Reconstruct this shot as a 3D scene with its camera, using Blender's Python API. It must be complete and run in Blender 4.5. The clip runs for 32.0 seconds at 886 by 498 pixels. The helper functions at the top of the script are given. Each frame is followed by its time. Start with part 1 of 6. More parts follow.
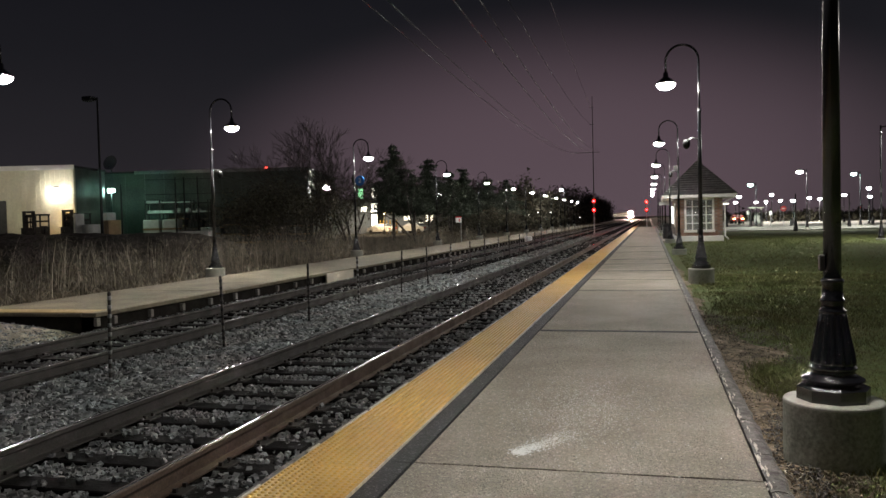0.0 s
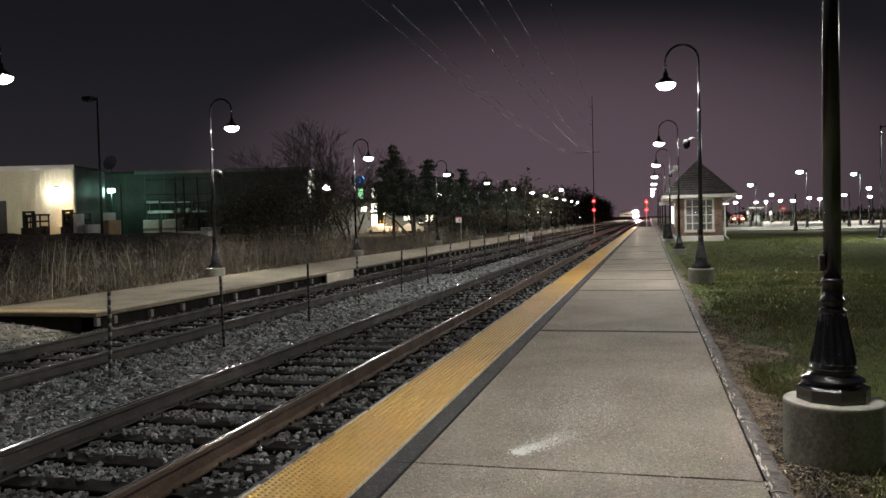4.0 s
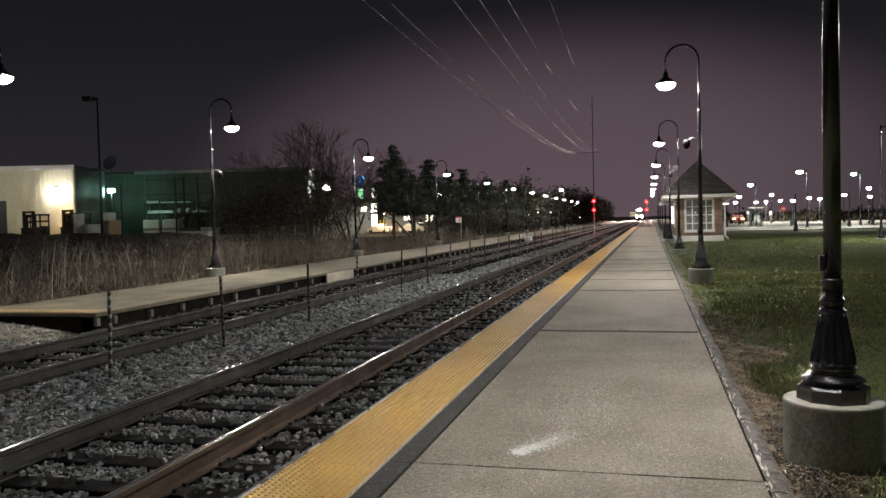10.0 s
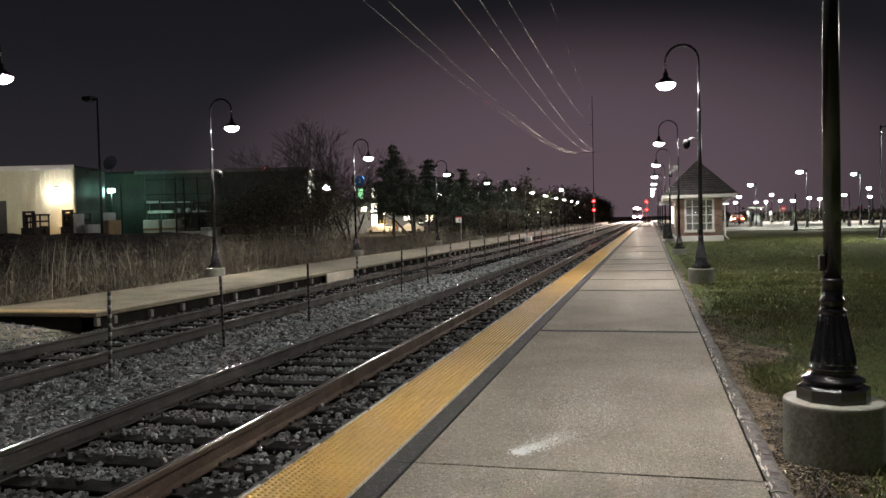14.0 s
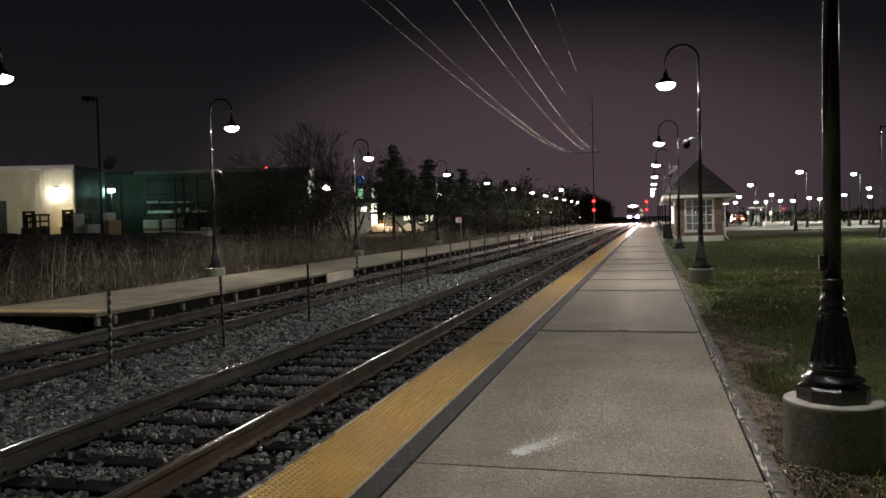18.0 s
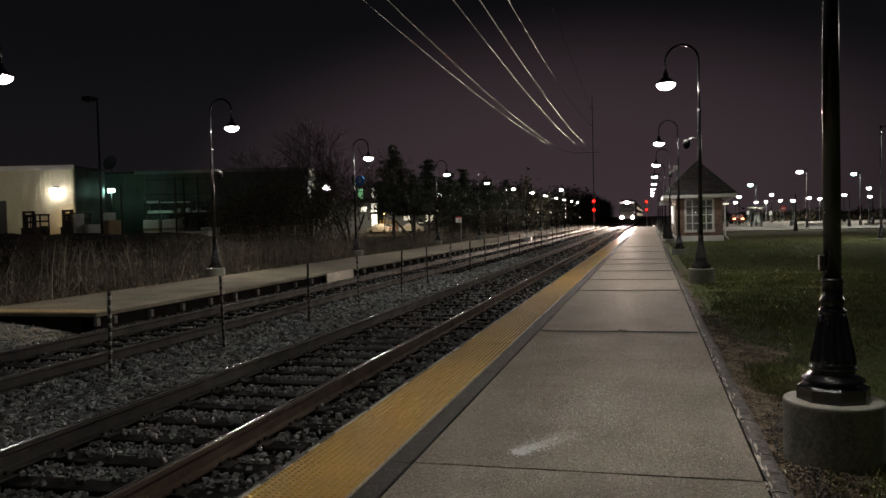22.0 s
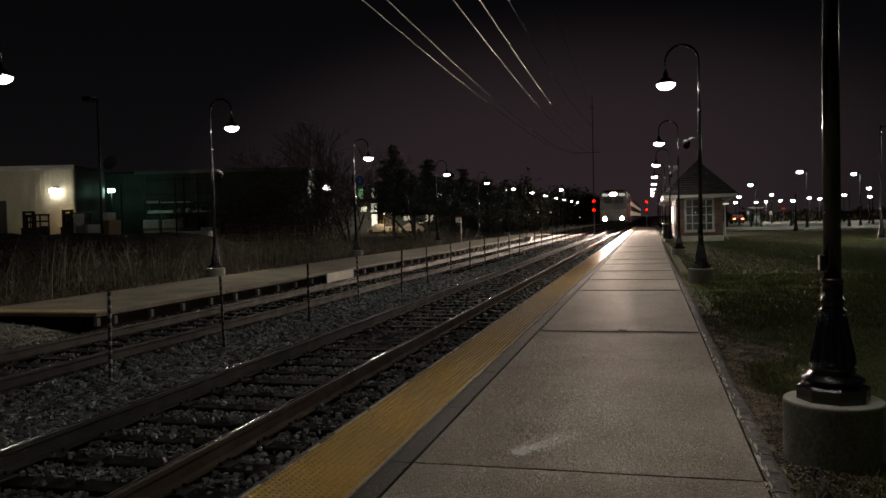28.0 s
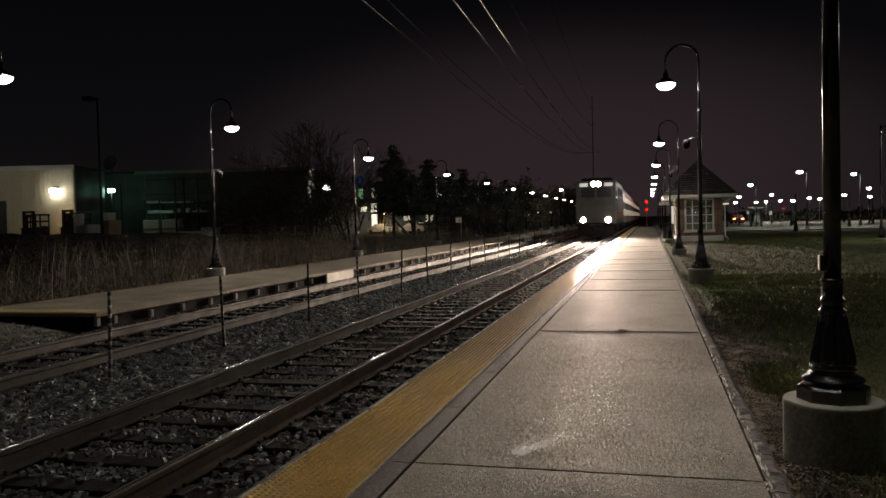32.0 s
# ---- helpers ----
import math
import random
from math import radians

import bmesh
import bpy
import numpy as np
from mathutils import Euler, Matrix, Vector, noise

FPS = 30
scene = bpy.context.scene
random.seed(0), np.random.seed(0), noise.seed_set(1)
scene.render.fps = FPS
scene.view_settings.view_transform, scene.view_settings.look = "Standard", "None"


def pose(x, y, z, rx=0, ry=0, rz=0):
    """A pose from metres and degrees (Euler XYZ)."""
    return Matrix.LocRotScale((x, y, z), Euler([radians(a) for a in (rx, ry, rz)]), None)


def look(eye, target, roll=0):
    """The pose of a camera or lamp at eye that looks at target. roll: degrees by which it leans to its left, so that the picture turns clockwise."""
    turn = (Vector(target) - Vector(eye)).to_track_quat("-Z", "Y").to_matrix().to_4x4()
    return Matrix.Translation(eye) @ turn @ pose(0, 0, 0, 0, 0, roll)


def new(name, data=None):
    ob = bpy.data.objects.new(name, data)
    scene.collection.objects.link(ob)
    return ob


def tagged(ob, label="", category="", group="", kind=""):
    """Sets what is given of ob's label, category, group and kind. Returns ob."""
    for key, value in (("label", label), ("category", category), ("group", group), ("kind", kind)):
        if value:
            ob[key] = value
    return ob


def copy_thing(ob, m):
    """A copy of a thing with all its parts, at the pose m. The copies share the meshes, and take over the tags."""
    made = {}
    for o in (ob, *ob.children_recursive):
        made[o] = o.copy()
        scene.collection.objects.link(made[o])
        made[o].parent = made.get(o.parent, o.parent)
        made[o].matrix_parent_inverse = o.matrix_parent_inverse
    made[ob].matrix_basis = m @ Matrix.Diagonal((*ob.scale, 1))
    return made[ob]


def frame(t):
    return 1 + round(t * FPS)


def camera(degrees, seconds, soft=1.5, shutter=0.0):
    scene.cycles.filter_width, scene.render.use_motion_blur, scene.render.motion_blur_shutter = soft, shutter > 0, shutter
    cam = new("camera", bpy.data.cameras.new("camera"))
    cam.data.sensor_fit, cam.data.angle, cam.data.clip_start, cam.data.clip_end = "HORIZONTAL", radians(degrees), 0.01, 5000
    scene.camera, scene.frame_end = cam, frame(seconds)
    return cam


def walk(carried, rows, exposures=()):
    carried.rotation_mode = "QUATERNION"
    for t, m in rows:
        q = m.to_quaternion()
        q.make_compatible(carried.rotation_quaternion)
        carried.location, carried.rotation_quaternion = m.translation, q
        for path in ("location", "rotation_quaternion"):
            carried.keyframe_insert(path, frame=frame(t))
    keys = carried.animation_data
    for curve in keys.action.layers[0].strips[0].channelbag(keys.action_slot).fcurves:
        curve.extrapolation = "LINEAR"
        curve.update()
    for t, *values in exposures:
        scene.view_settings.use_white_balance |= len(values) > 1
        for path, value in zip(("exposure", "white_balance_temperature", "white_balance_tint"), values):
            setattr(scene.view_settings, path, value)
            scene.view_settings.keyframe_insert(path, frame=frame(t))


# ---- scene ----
cam = camera(58.4, 32.0)
EYE = Vector((3.257, 0.0, 1.643))
YAW, PITCH, ROLL = radians(14.648), radians(-2.027), -1.447
AIM = EYE + Vector((-math.sin(YAW) * math.cos(PITCH), math.cos(YAW) * math.cos(PITCH), math.sin(PITCH)))
VIEW = look(EYE, AIM, ROLL)
walk(cam, [(0.0, VIEW), (32.0, VIEW)],
     exposures=[(0.0, 0.0, 6500, 10), (9.0, 0.08, 6500, 10), (13.0, 0.13, 6500, 10), (14.5, 0.10, 6500, 10), (16.5, -0.56, 6550, 10), (17.0, -0.62, 6550, 10), (19.0, -0.64, 6600, 10), (21.0, -1.12, 6650, 10),
                (23.0, -1.40, 6750, 10), (25.0, -1.65, 6750, 10), (27.5, -2.24, 6850, 9), (28.0, -2.18, 6850, 9), (29.2, -2.20, 6900, 9), (29.6, -2.36, 6900, 9), (30.0, -2.24, 6900, 9), (30.3, -2.36, 6900, 9), (31.0, -2.34, 6900, 9), (31.2, -2.50, 6900, 9), (31.45, -3.10, 6950, 9), (31.65, -2.65, 6900, 9), (31.8, -2.32, 6900, 9), (32.0, -2.08, 6900, 9)])

# ---- world: overcast night, lit from below by the town ----
world = bpy.data.worlds.new("night_sky")
scene.world = world
world.use_nodes = True
wn, wl = world.node_tree.nodes, world.node_tree.links
wn.clear()


def wnode(kind, **kw):
    n = wn.new(kind)
    for k, v in kw.items():
        n.inputs[k].default_value = v
    return n


w_out = wn.new("ShaderNodeOutputWorld")
w_bg = wn.new("ShaderNodeBackground")
w_tc = wn.new("ShaderNodeTexCoord")
w_sep = wn.new("ShaderNodeSeparateXYZ")
w_ramp = wn.new("ShaderNodeValToRGB")
ramp_el = w_ramp.color_ramp.elements
ramp_el[0].position, ramp_el[0].color = 0.0, (0.027, 0.0235, 0.0265, 1)
ramp_el[1].position, ramp_el[1].color = 0.55, (0.0055, 0.0055, 0.0085, 1)
for at, col in ((0.08, (0.0190, 0.0172, 0.0205, 1)), (0.20, (0.0115, 0.0112, 0.0140, 1)), (0.30, (0.0072, 0.0074, 0.0100, 1))):
    ramp_el.new(at).color = col
w_noise = wnode("ShaderNodeTexNoise", Scale=2.2, Detail=4.0, Roughness=0.55)
w_map = wn.new("ShaderNodeMapRange")
w_map.inputs["To Min"].default_value = 0.75
w_map.inputs["To Max"].default_value = 1.25
w_mul = wn.new("ShaderNodeMixRGB")
w_mul.blend_type = "MULTIPLY"
w_mul.inputs[0].default_value = 1.0
# town glow plus painted headlight glare, a pink lobe over the line's far end
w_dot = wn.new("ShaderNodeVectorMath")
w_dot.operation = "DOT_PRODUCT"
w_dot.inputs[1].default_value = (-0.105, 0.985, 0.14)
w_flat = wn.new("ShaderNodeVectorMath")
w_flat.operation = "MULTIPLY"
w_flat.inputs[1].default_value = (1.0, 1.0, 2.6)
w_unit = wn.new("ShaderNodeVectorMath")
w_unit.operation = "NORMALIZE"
w_town_glare = wn.new("ShaderNodeMapRange")
w_town_glare.interpolation_type = "SMOOTHSTEP"
w_town_glare.inputs["From Min"].default_value = 0.885
w_town_glare.inputs["From Max"].default_value = 1.0
w_town_glare.inputs["To Min"].default_value = 0.0
w_town_glare.inputs["To Max"].default_value = 1.0
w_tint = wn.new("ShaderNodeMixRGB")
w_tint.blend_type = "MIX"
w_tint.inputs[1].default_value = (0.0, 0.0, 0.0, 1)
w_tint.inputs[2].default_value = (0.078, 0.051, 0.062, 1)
w_add = wn.new("ShaderNodeMixRGB")
w_add.blend_type = "ADD"
w_add.inputs[0].default_value = 1.0
wl.new(w_tc.outputs["Generated"], w_sep.inputs[0])
wl.new(w_sep.outputs["Z"], w_ramp.inputs[0])
wl.new(w_tc.outputs["Generated"], w_noise.inputs["Vector"])
wl.new(w_noise.outputs["Fac"], w_map.inputs["Value"])
wl.new(w_ramp.outputs[0], w_mul.inputs[1])
wl.new(w_map.outputs[0], w_mul.inputs[2])
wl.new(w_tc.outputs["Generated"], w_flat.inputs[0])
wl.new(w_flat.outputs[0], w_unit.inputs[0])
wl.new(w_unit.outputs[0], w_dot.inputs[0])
wl.new(w_dot.outputs["Value"], w_town_glare.inputs["Value"])
wl.new(w_town_glare.outputs[0], w_tint.inputs[0])
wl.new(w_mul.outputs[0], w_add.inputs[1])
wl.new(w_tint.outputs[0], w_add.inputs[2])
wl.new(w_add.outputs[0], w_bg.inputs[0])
w_bg.inputs[1].default_value = 1.0
wl.new(w_bg.outputs[0], w_out.inputs[0])

# ---- plan ----
LAMP_X, LAMP_STEP = 4.4, 14.1
RIGHT_LAMPS = [(LAMP_X, -23.0)] + [(LAMP_X, 5.2 + LAMP_STEP * i) for i in range(9)]
LEFT_LAMPS = [(-9.66, 12.9), (-9.78, 21.95), (-10.1, 35.0)] + [(-9.50 - 0.012 * (8.05 + 13.9 * i), 8.05 + 13.9 * i) for i in range(3, 12)]
HEAD_Z = 4.66
PLAT_Z = 0.117
XL, XT, XG, XR = 1.023, 1.599, 1.779, 3.868
PLAT_Y0, PLAT_Y1 = -7.2, 118.0
FAR_X0, FAR_X1, FAR_Y0, FAR_Y1 = -9.65, -6.55, 12.35, 172.0
RAILS = (0.0, -1.505, -3.89, -5.395)


def spot(name, at, power, color, angle=176, blend=0.25, radius=0.12, aim=(0, 0, -1)):
    d = bpy.data.lights.new(name, "SPOT")
    d.energy, d.color, d.spot_size, d.spot_blend, d.shadow_soft_size = power, color, radians(angle), blend, radius
    ob = new(name, d)
    ob.matrix_world = look(Vector(at), Vector(at) + Vector(aim))
    return ob


def bowl(at, power, color):
    """The light of a glass bowl under its shade."""
    d = bpy.data.lights.new("platform_light", "POINT")
    d.energy, d.color, d.shadow_soft_size = power, color, 0.09
    ob = new("platform_light", d)
    ob.matrix_world = pose(*at)


WHITE = (1.0, 0.955, 0.90)
for i, (x, y) in enumerate(RIGHT_LAMPS[1:10]):
    bowl((x - 0.73, y, HEAD_Z - 0.21 + (0.1 if i == 0 else 0)), 385 if i == 0 else 650, WHITE)
for i, (x, y) in enumerate(LEFT_LAMPS[:11]):
    bowl((x + 0.73, y, HEAD_Z - 0.21), 250 if i == 0 else 520, WHITE)
# yard and car park lights that throw light on what is seen
# the first two hang without fixtures, in place of unseen floodlights in the yard
spot("warehouse_light", (-43.4, 45.0, 6.2), 430, (1.0, 0.93, 0.78), 178, 0.3, 0.2, (0.0, 0.6, -0.8))
spot("warehouse_light", (-52.5, 45.8, 6.2), 700, (1.0, 0.93, 0.78), 178, 0.3, 0.2, (0.0, 0.6, -0.8))
spot("warehouse_light", (-42.5, 53.6, 2.8), 60, (1.0, 0.62, 0.25), 165, 0.5, 0.1, (0, 0.7, -0.7))
spot("yard_light", (-43.2, 61.7, 4.85), 300, (0.66, 1.0, 0.80), 120, 0.6, 0.2, (0.62, 0.30, -0.72))
spot("yard_light", (-28.2, 73.4, 5.1), 110, (0.95, 1.0, 0.75), 160, 0.5, 0.2)
spot("yard_light", (-32.4, 103.9, 2.7), 1500, (1.0, 0.72, 0.42), 170, 0.4, 0.15)
spot("yard_light", (-36.5, 108.0, 7.0), 3500, (1.0, 0.95, 0.85), 160, 0.5, 0.3)
spot("car_park_light", (17.1, 81.4, 5.2), 4200, (1.0, 0.97, 0.85), 160, 0.5, 0.2)
spot("car_park_light", (23.3, 88.2, 5.1), 4200, (0.96, 1.0, 0.90), 170, 0.3, 0.2)
spot("car_park_light", (14.4, 96.2, 4.6), 2600, (0.94, 1.0, 0.90), 160, 0.5, 0.2)
spot("car_park_light", (22.0, 133.0, 5.0), 7000, (1.0, 0.93, 0.82), 176, 0.5, 0.3)
spot("car_park_light", (34.0, 128.0, 5.0), 7000, (1.0, 0.93, 0.82), 176, 0.5, 0.3)
spot("car_park_light", (22.5, 144.2, 3.3), 5000, (1.0, 0.93, 0.82), 176, 0.3, 0.2)
spot("car_park_light", (28.2, 130.3, 3.4), 4000, (1.0, 0.93, 0.82), 176, 0.3, 0.2)
spot("path_light", (16.0, 46.5, 5.8), 4200, (1.0, 0.96, 0.88), 160, 0.5, 0.2)
bowl((26.4, 27.2, 5.58), 3000, (1.0, 0.96, 0.88))
spot("window_light", (6.1, 51.6, 2.5), 420, (1.0, 0.86, 0.72), 160, 0.5, 0.2)

# ---- materials ----


def mat(name, color, rough=0.7, metal=0.0, vary=0.25, scale=3.0, fine=60.0, bump=0.0, bump_scale=None, tint=None,
        per_object=0.0, per_island=0.0, spec=0.5, rough_vary=0.15):
    """Base colour with broad stains, fine grain and relief, in metres."""
    m = bpy.data.materials.new(name)
    m.use_nodes = True
    n, l = m.node_tree.nodes, m.node_tree.links
    b = n["Principled BSDF"]
    b.inputs["Metallic"].default_value = metal
    b.inputs["Specular IOR Level"].default_value = spec
    geo = n.new("ShaderNodeNewGeometry")
    big = n.new("ShaderNodeTexNoise")
    big.inputs["Scale"].default_value, big.inputs["Detail"].default_value = scale, 5.0
    small = n.new("ShaderNodeTexNoise")
    small.inputs["Scale"].default_value, small.inputs["Detail"].default_value = fine, 3.0
    l.new(geo.outputs["Position"], big.inputs["Vector"])
    l.new(geo.outputs["Position"], small.inputs["Vector"])
    mr = n.new("ShaderNodeMapRange")
    mr.inputs["From Min"].default_value, mr.inputs["From Max"].default_value = 0.3, 0.7
    l.new(big.outputs["Fac"], mr.inputs["Value"])
    c2 = tint if tint else tuple(max(0, c * (1 - vary * 1.3)) for c in color)
    mix = n.new("ShaderNodeMixRGB")
    mix.inputs[1].default_value, mix.inputs[2].default_value = (*color, 1), (*c2, 1)
    l.new(mr.outputs[0], mix.inputs[0])
    mr2 = n.new("ShaderNodeMapRange")
    mr2.inputs["From Min"].default_value, mr2.inputs["From Max"].default_value = 0.3, 0.7
    mr2.inputs["To Min"].default_value, mr2.inputs["To Max"].default_value = 1 - vary, 1 + vary
    l.new(small.outputs["Fac"], mr2.inputs["Value"])
    mul = n.new("ShaderNodeMixRGB")
    mul.blend_type = "MULTIPLY"
    mul.inputs[0].default_value = 1.0
    l.new(mix.outputs[0], mul.inputs[1])
    l.new(mr2.outputs[0], mul.inputs[2])
    out = mul
    for amount, kind in ((per_object, 0), (per_island, 1)):
        if amount > 0:
            if kind == 0:
                src = n.new("ShaderNodeObjectInfo").outputs["Random"]
            else:
                src = geo.outputs["Random Per Island"]
            mo = n.new("ShaderNodeMapRange")
            mo.inputs["To Min"].default_value, mo.inputs["To Max"].default_value = 1 - amount, 1 + amount
            l.new(src, mo.inputs["Value"])
            m2 = n.new("ShaderNodeMixRGB")
            m2.blend_type = "MULTIPLY"
            m2.inputs[0].default_value = 1.0
            l.new(out.outputs[0], m2.inputs[1])
            l.new(mo.outputs[0], m2.inputs[2])
            out = m2
    l.new(out.outputs[0], b.inputs["Base Color"])
    mr3 = n.new("ShaderNodeMapRange")
    mr3.inputs["From Min"].default_value, mr3.inputs["From Max"].default_value = 0.3, 0.7
    mr3.inputs["To Min"].default_value, mr3.inputs["To Max"].default_value = max(0.03, rough - rough_vary), min(1, rough + rough_vary)
    l.new(big.outputs["Fac"], mr3.inputs["Value"])
    l.new(mr3.outputs[0], b.inputs["Roughness"])
    if bump > 0:
        bn = n.new("ShaderNodeBump")
        bn.inputs["Strength"].default_value, bn.inputs["Distance"].default_value = 1.0, bump
        if bump_scale:
            t = n.new("ShaderNodeTexNoise")
            t.inputs["Scale"].default_value, t.inputs["Detail"].default_value = bump_scale, 4.0
            l.new(geo.outputs["Position"], t.inputs["Vector"])
            l.new(t.outputs["Fac"], bn.inputs["Height"])
        else:
            l.new(small.outputs["Fac"], bn.inputs["Height"])
        l.new(bn.outputs[0], b.inputs["Normal"])
    return m


def aggregate(name, color=(0.315, 0.279, 0.224), tint=(0.205, 0.181, 0.141), rough=0.60):
    """Worn concrete with pebbles showing: small cells of uneven tone, broad damp stains, pits."""
    m = mat(name, color, rough, vary=0.14, scale=1.1, fine=26, tint=tint, per_object=0.08, rough_vary=0.04)
    n, l = m.node_tree.nodes, m.node_tree.links
    b = n["Principled BSDF"]
    src = b.inputs["Base Color"].links[0].from_socket
    geo = n.new("ShaderNodeNewGeometry")
    vo = n.new("ShaderNodeTexVoronoi")
    vo.inputs["Scale"].default_value = 95.0
    l.new(geo.outputs["Position"], vo.inputs["Vector"])
    sep = n.new("ShaderNodeSeparateXYZ")
    l.new(vo.outputs["Color"], sep.inputs[0])
    ramp = n.new("ShaderNodeValToRGB")
    el = ramp.color_ramp.elements
    el[0].position, el[0].color = 0.0, (0.72, 0.72, 0.72, 1)
    el[1].position, el[1].color = 1.0, (2.0, 1.96, 1.92, 1)
    for p, c in ((0.3, 0.90), (0.7, 1.02), (0.93, 1.10)):
        q = el.new(p)
        q.color = (c, c, c, 1)
    l.new(sep.outputs[0], ramp.inputs[0])
    mul = n.new("ShaderNodeMixRGB")
    mul.blend_type = "MULTIPLY"
    mul.inputs[0].default_value = 1.0
    l.new(src, mul.inputs[1])
    l.new(ramp.outputs[0], mul.inputs[2])
    l.new(mul.outputs[0], b.inputs["Base Color"])
    bn = n.new("ShaderNodeBump")
    bn.inputs["Strength"].default_value, bn.inputs["Distance"].default_value = 1.0, 0.0045
    l.new(vo.outputs["Distance"], bn.inputs["Height"])
    l.new(bn.outputs[0], b.inputs["Normal"])
    # a few pebbles are glassy
    gl = n.new("ShaderNodeValToRGB")
    ge = gl.color_ramp.elements
    ge[0].position, ge[0].color = 0.905, (0.80, 0.80, 0.80, 1)
    ge[1].position, ge[1].color = 0.955, (0.46, 0.46, 0.46, 1)
    l.new(sep.outputs[1], gl.inputs[0])
    l.new(gl.outputs[0], b.inputs["Roughness"])
    b.inputs["Specular IOR Level"].default_value = 0.24
    return m


def glow(name, color, strength, sampled=True):
    m = bpy.data.materials.new(name)
    m.use_nodes = True
    b = m.node_tree.nodes["Principled BSDF"]
    b.inputs["Base Color"].default_value = (0.8, 0.8, 0.8, 1)
    b.inputs["Emission Color"].default_value = (*color, 1)
    b.inputs["Emission Strength"].default_value = strength
    if not sampled:
        m.cycles.emission_sampling = "NONE"
    return m


M_CONC = aggregate("exposed_aggregate_concrete")
M_PEBBLE = mat("exposed_pebbles", (0.34, 0.30, 0.265), 0.17, vary=0.2, scale=8, fine=60, per_island=0.6, rough_vary=0.06, spec=0.9)
M_CONC_FAR = aggregate("dirty_brown_concrete", (0.265, 0.230, 0.166), (0.170, 0.146, 0.104), 0.7)
M_JOINT = mat("wet_joint_dirt", (0.016, 0.015, 0.014), 0.8, vary=0.3)
M_BORDER = aggregate("dark_speckled_border", (0.050, 0.051, 0.051), (0.033, 0.033, 0.033), 0.7)
M_KERB = mat("crumbling_kerb", (0.165, 0.152, 0.138), 0.8, vary=0.4, scale=9, fine=70, bump=0.012, bump_scale=25)
M_FADED = mat("faded_yellow_strip", (0.44, 0.31, 0.12), 0.7, vary=0.25, scale=2, fine=40)
M_YELLOW = mat("yellow_tactile_plastic", (0.63, 0.380, 0.080), 0.31, vary=0.16, scale=1.3, fine=40, tint=(0.54, 0.322, 0.066), per_object=0.06, rough_vary=0.03)
M_WHITE_EDGE = mat("worn_white_edge_paint", (0.72, 0.66, 0.56), 0.7, vary=0.3, scale=4, fine=50)
M_STONE_PALE = mat("pale_ballast_stone", (0.228, 0.262, 0.262), 0.75, vary=0.2, scale=1.2, fine=60, per_island=0.8, bump=0.002, tint=(0.26, 0.255, 0.245))
M_STONE = mat("ballast_stone", (0.180, 0.195, 0.195), 0.75, vary=0.2, scale=1.2, fine=60, per_island=0.7, bump=0.002, tint=(0.20, 0.195, 0.19))
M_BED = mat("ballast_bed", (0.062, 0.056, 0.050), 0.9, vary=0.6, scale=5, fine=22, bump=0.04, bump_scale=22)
M_BED2 = mat("pale_fine_gravel", (0.36, 0.325, 0.245), 0.9, vary=0.5, scale=4, fine=55, bump=0.02, bump_scale=40)
M_TIE = mat("creosoted_timber", (0.015, 0.0135, 0.013), 0.9, vary=0.4, scale=4, fine=45, bump=0.006, per_object=0.3, spec=0.15)
M_RUST = mat("rusted_rail_steel", (0.125, 0.083, 0.058), 0.6, metal=0.1, vary=0.3, scale=3, fine=60, bump=0.001)
M_RUST_DARK = mat("dark_weathered_rail_steel", (0.062, 0.056, 0.050), 0.6, metal=0.1, vary=0.3, scale=3, fine=60, bump=0.001)
M_RAILTOP = mat("polished_rail_head", (0.60, 0.61, 0.62), 0.20, metal=0.85, vary=0.08, scale=1.5, fine=30, rough_vary=0.025)
M_BLACK = mat("black_gloss_paint", (0.011, 0.011, 0.013), 0.235, vary=0.2, scale=6, fine=90, rough_vary=0.04, spec=0.6)
M_FENCE = mat("weathered_fence_steel", (0.060, 0.053, 0.046), 0.5, vary=0.35, scale=8, fine=70)
M_POST = mat("dark_steel_post", (0.03, 0.03, 0.03), 0.45, metal=0.5, vary=0.3, scale=8)
M_BASE = mat("cast_concrete", (0.30, 0.300, 0.260), 0.85, vary=0.30, scale=6, fine=45, tint=(0.21, 0.215, 0.185), bump=0.0012, bump_scale=60)
M_GRASS = mat("mown_grass_soil", (0.085, 0.122, 0.038), 0.95, vary=0.42, scale=2.2, fine=20, tint=(0.115, 0.120, 0.052), bump=0.02, bump_scale=35, spec=0.1)
M_BLADE = mat("grass_blades", (0.098, 0.122, 0.039), 0.8, vary=0.3, scale=1.1, fine=5, tint=(0.145, 0.135, 0.060), per_island=0.4, spec=0.25)
M_SOIL = mat("bare_soil", (0.285, 0.225, 0.160), 0.95, vary=0.5, scale=7, fine=26, tint=(0.105, 0.086, 0.056), bump=0.02, bump_scale=30, spec=0.15)
M_FIELD = mat("rough_field_soil", (0.085, 0.070, 0.042), 0.95, vary=0.4, scale=0.7, fine=12, bump=0.03, bump_scale=10, spec=0.1)
M_ASPHALT = mat("asphalt", (0.15, 0.14, 0.125), 0.8, vary=0.3, scale=0.4, fine=30, bump=0.003)
M_WEED = mat("dry_weeds", (0.285, 0.243, 0.186), 0.85, vary=0.2, scale=0.35, fine=5, tint=(0.105, 0.096, 0.082), per_island=0.6, spec=0.2)
M_STALK = mat("pale_dead_stalks", (0.44, 0.39, 0.31), 0.85, vary=0.2, scale=0.5, fine=6, per_island=0.4, spec=0.2)
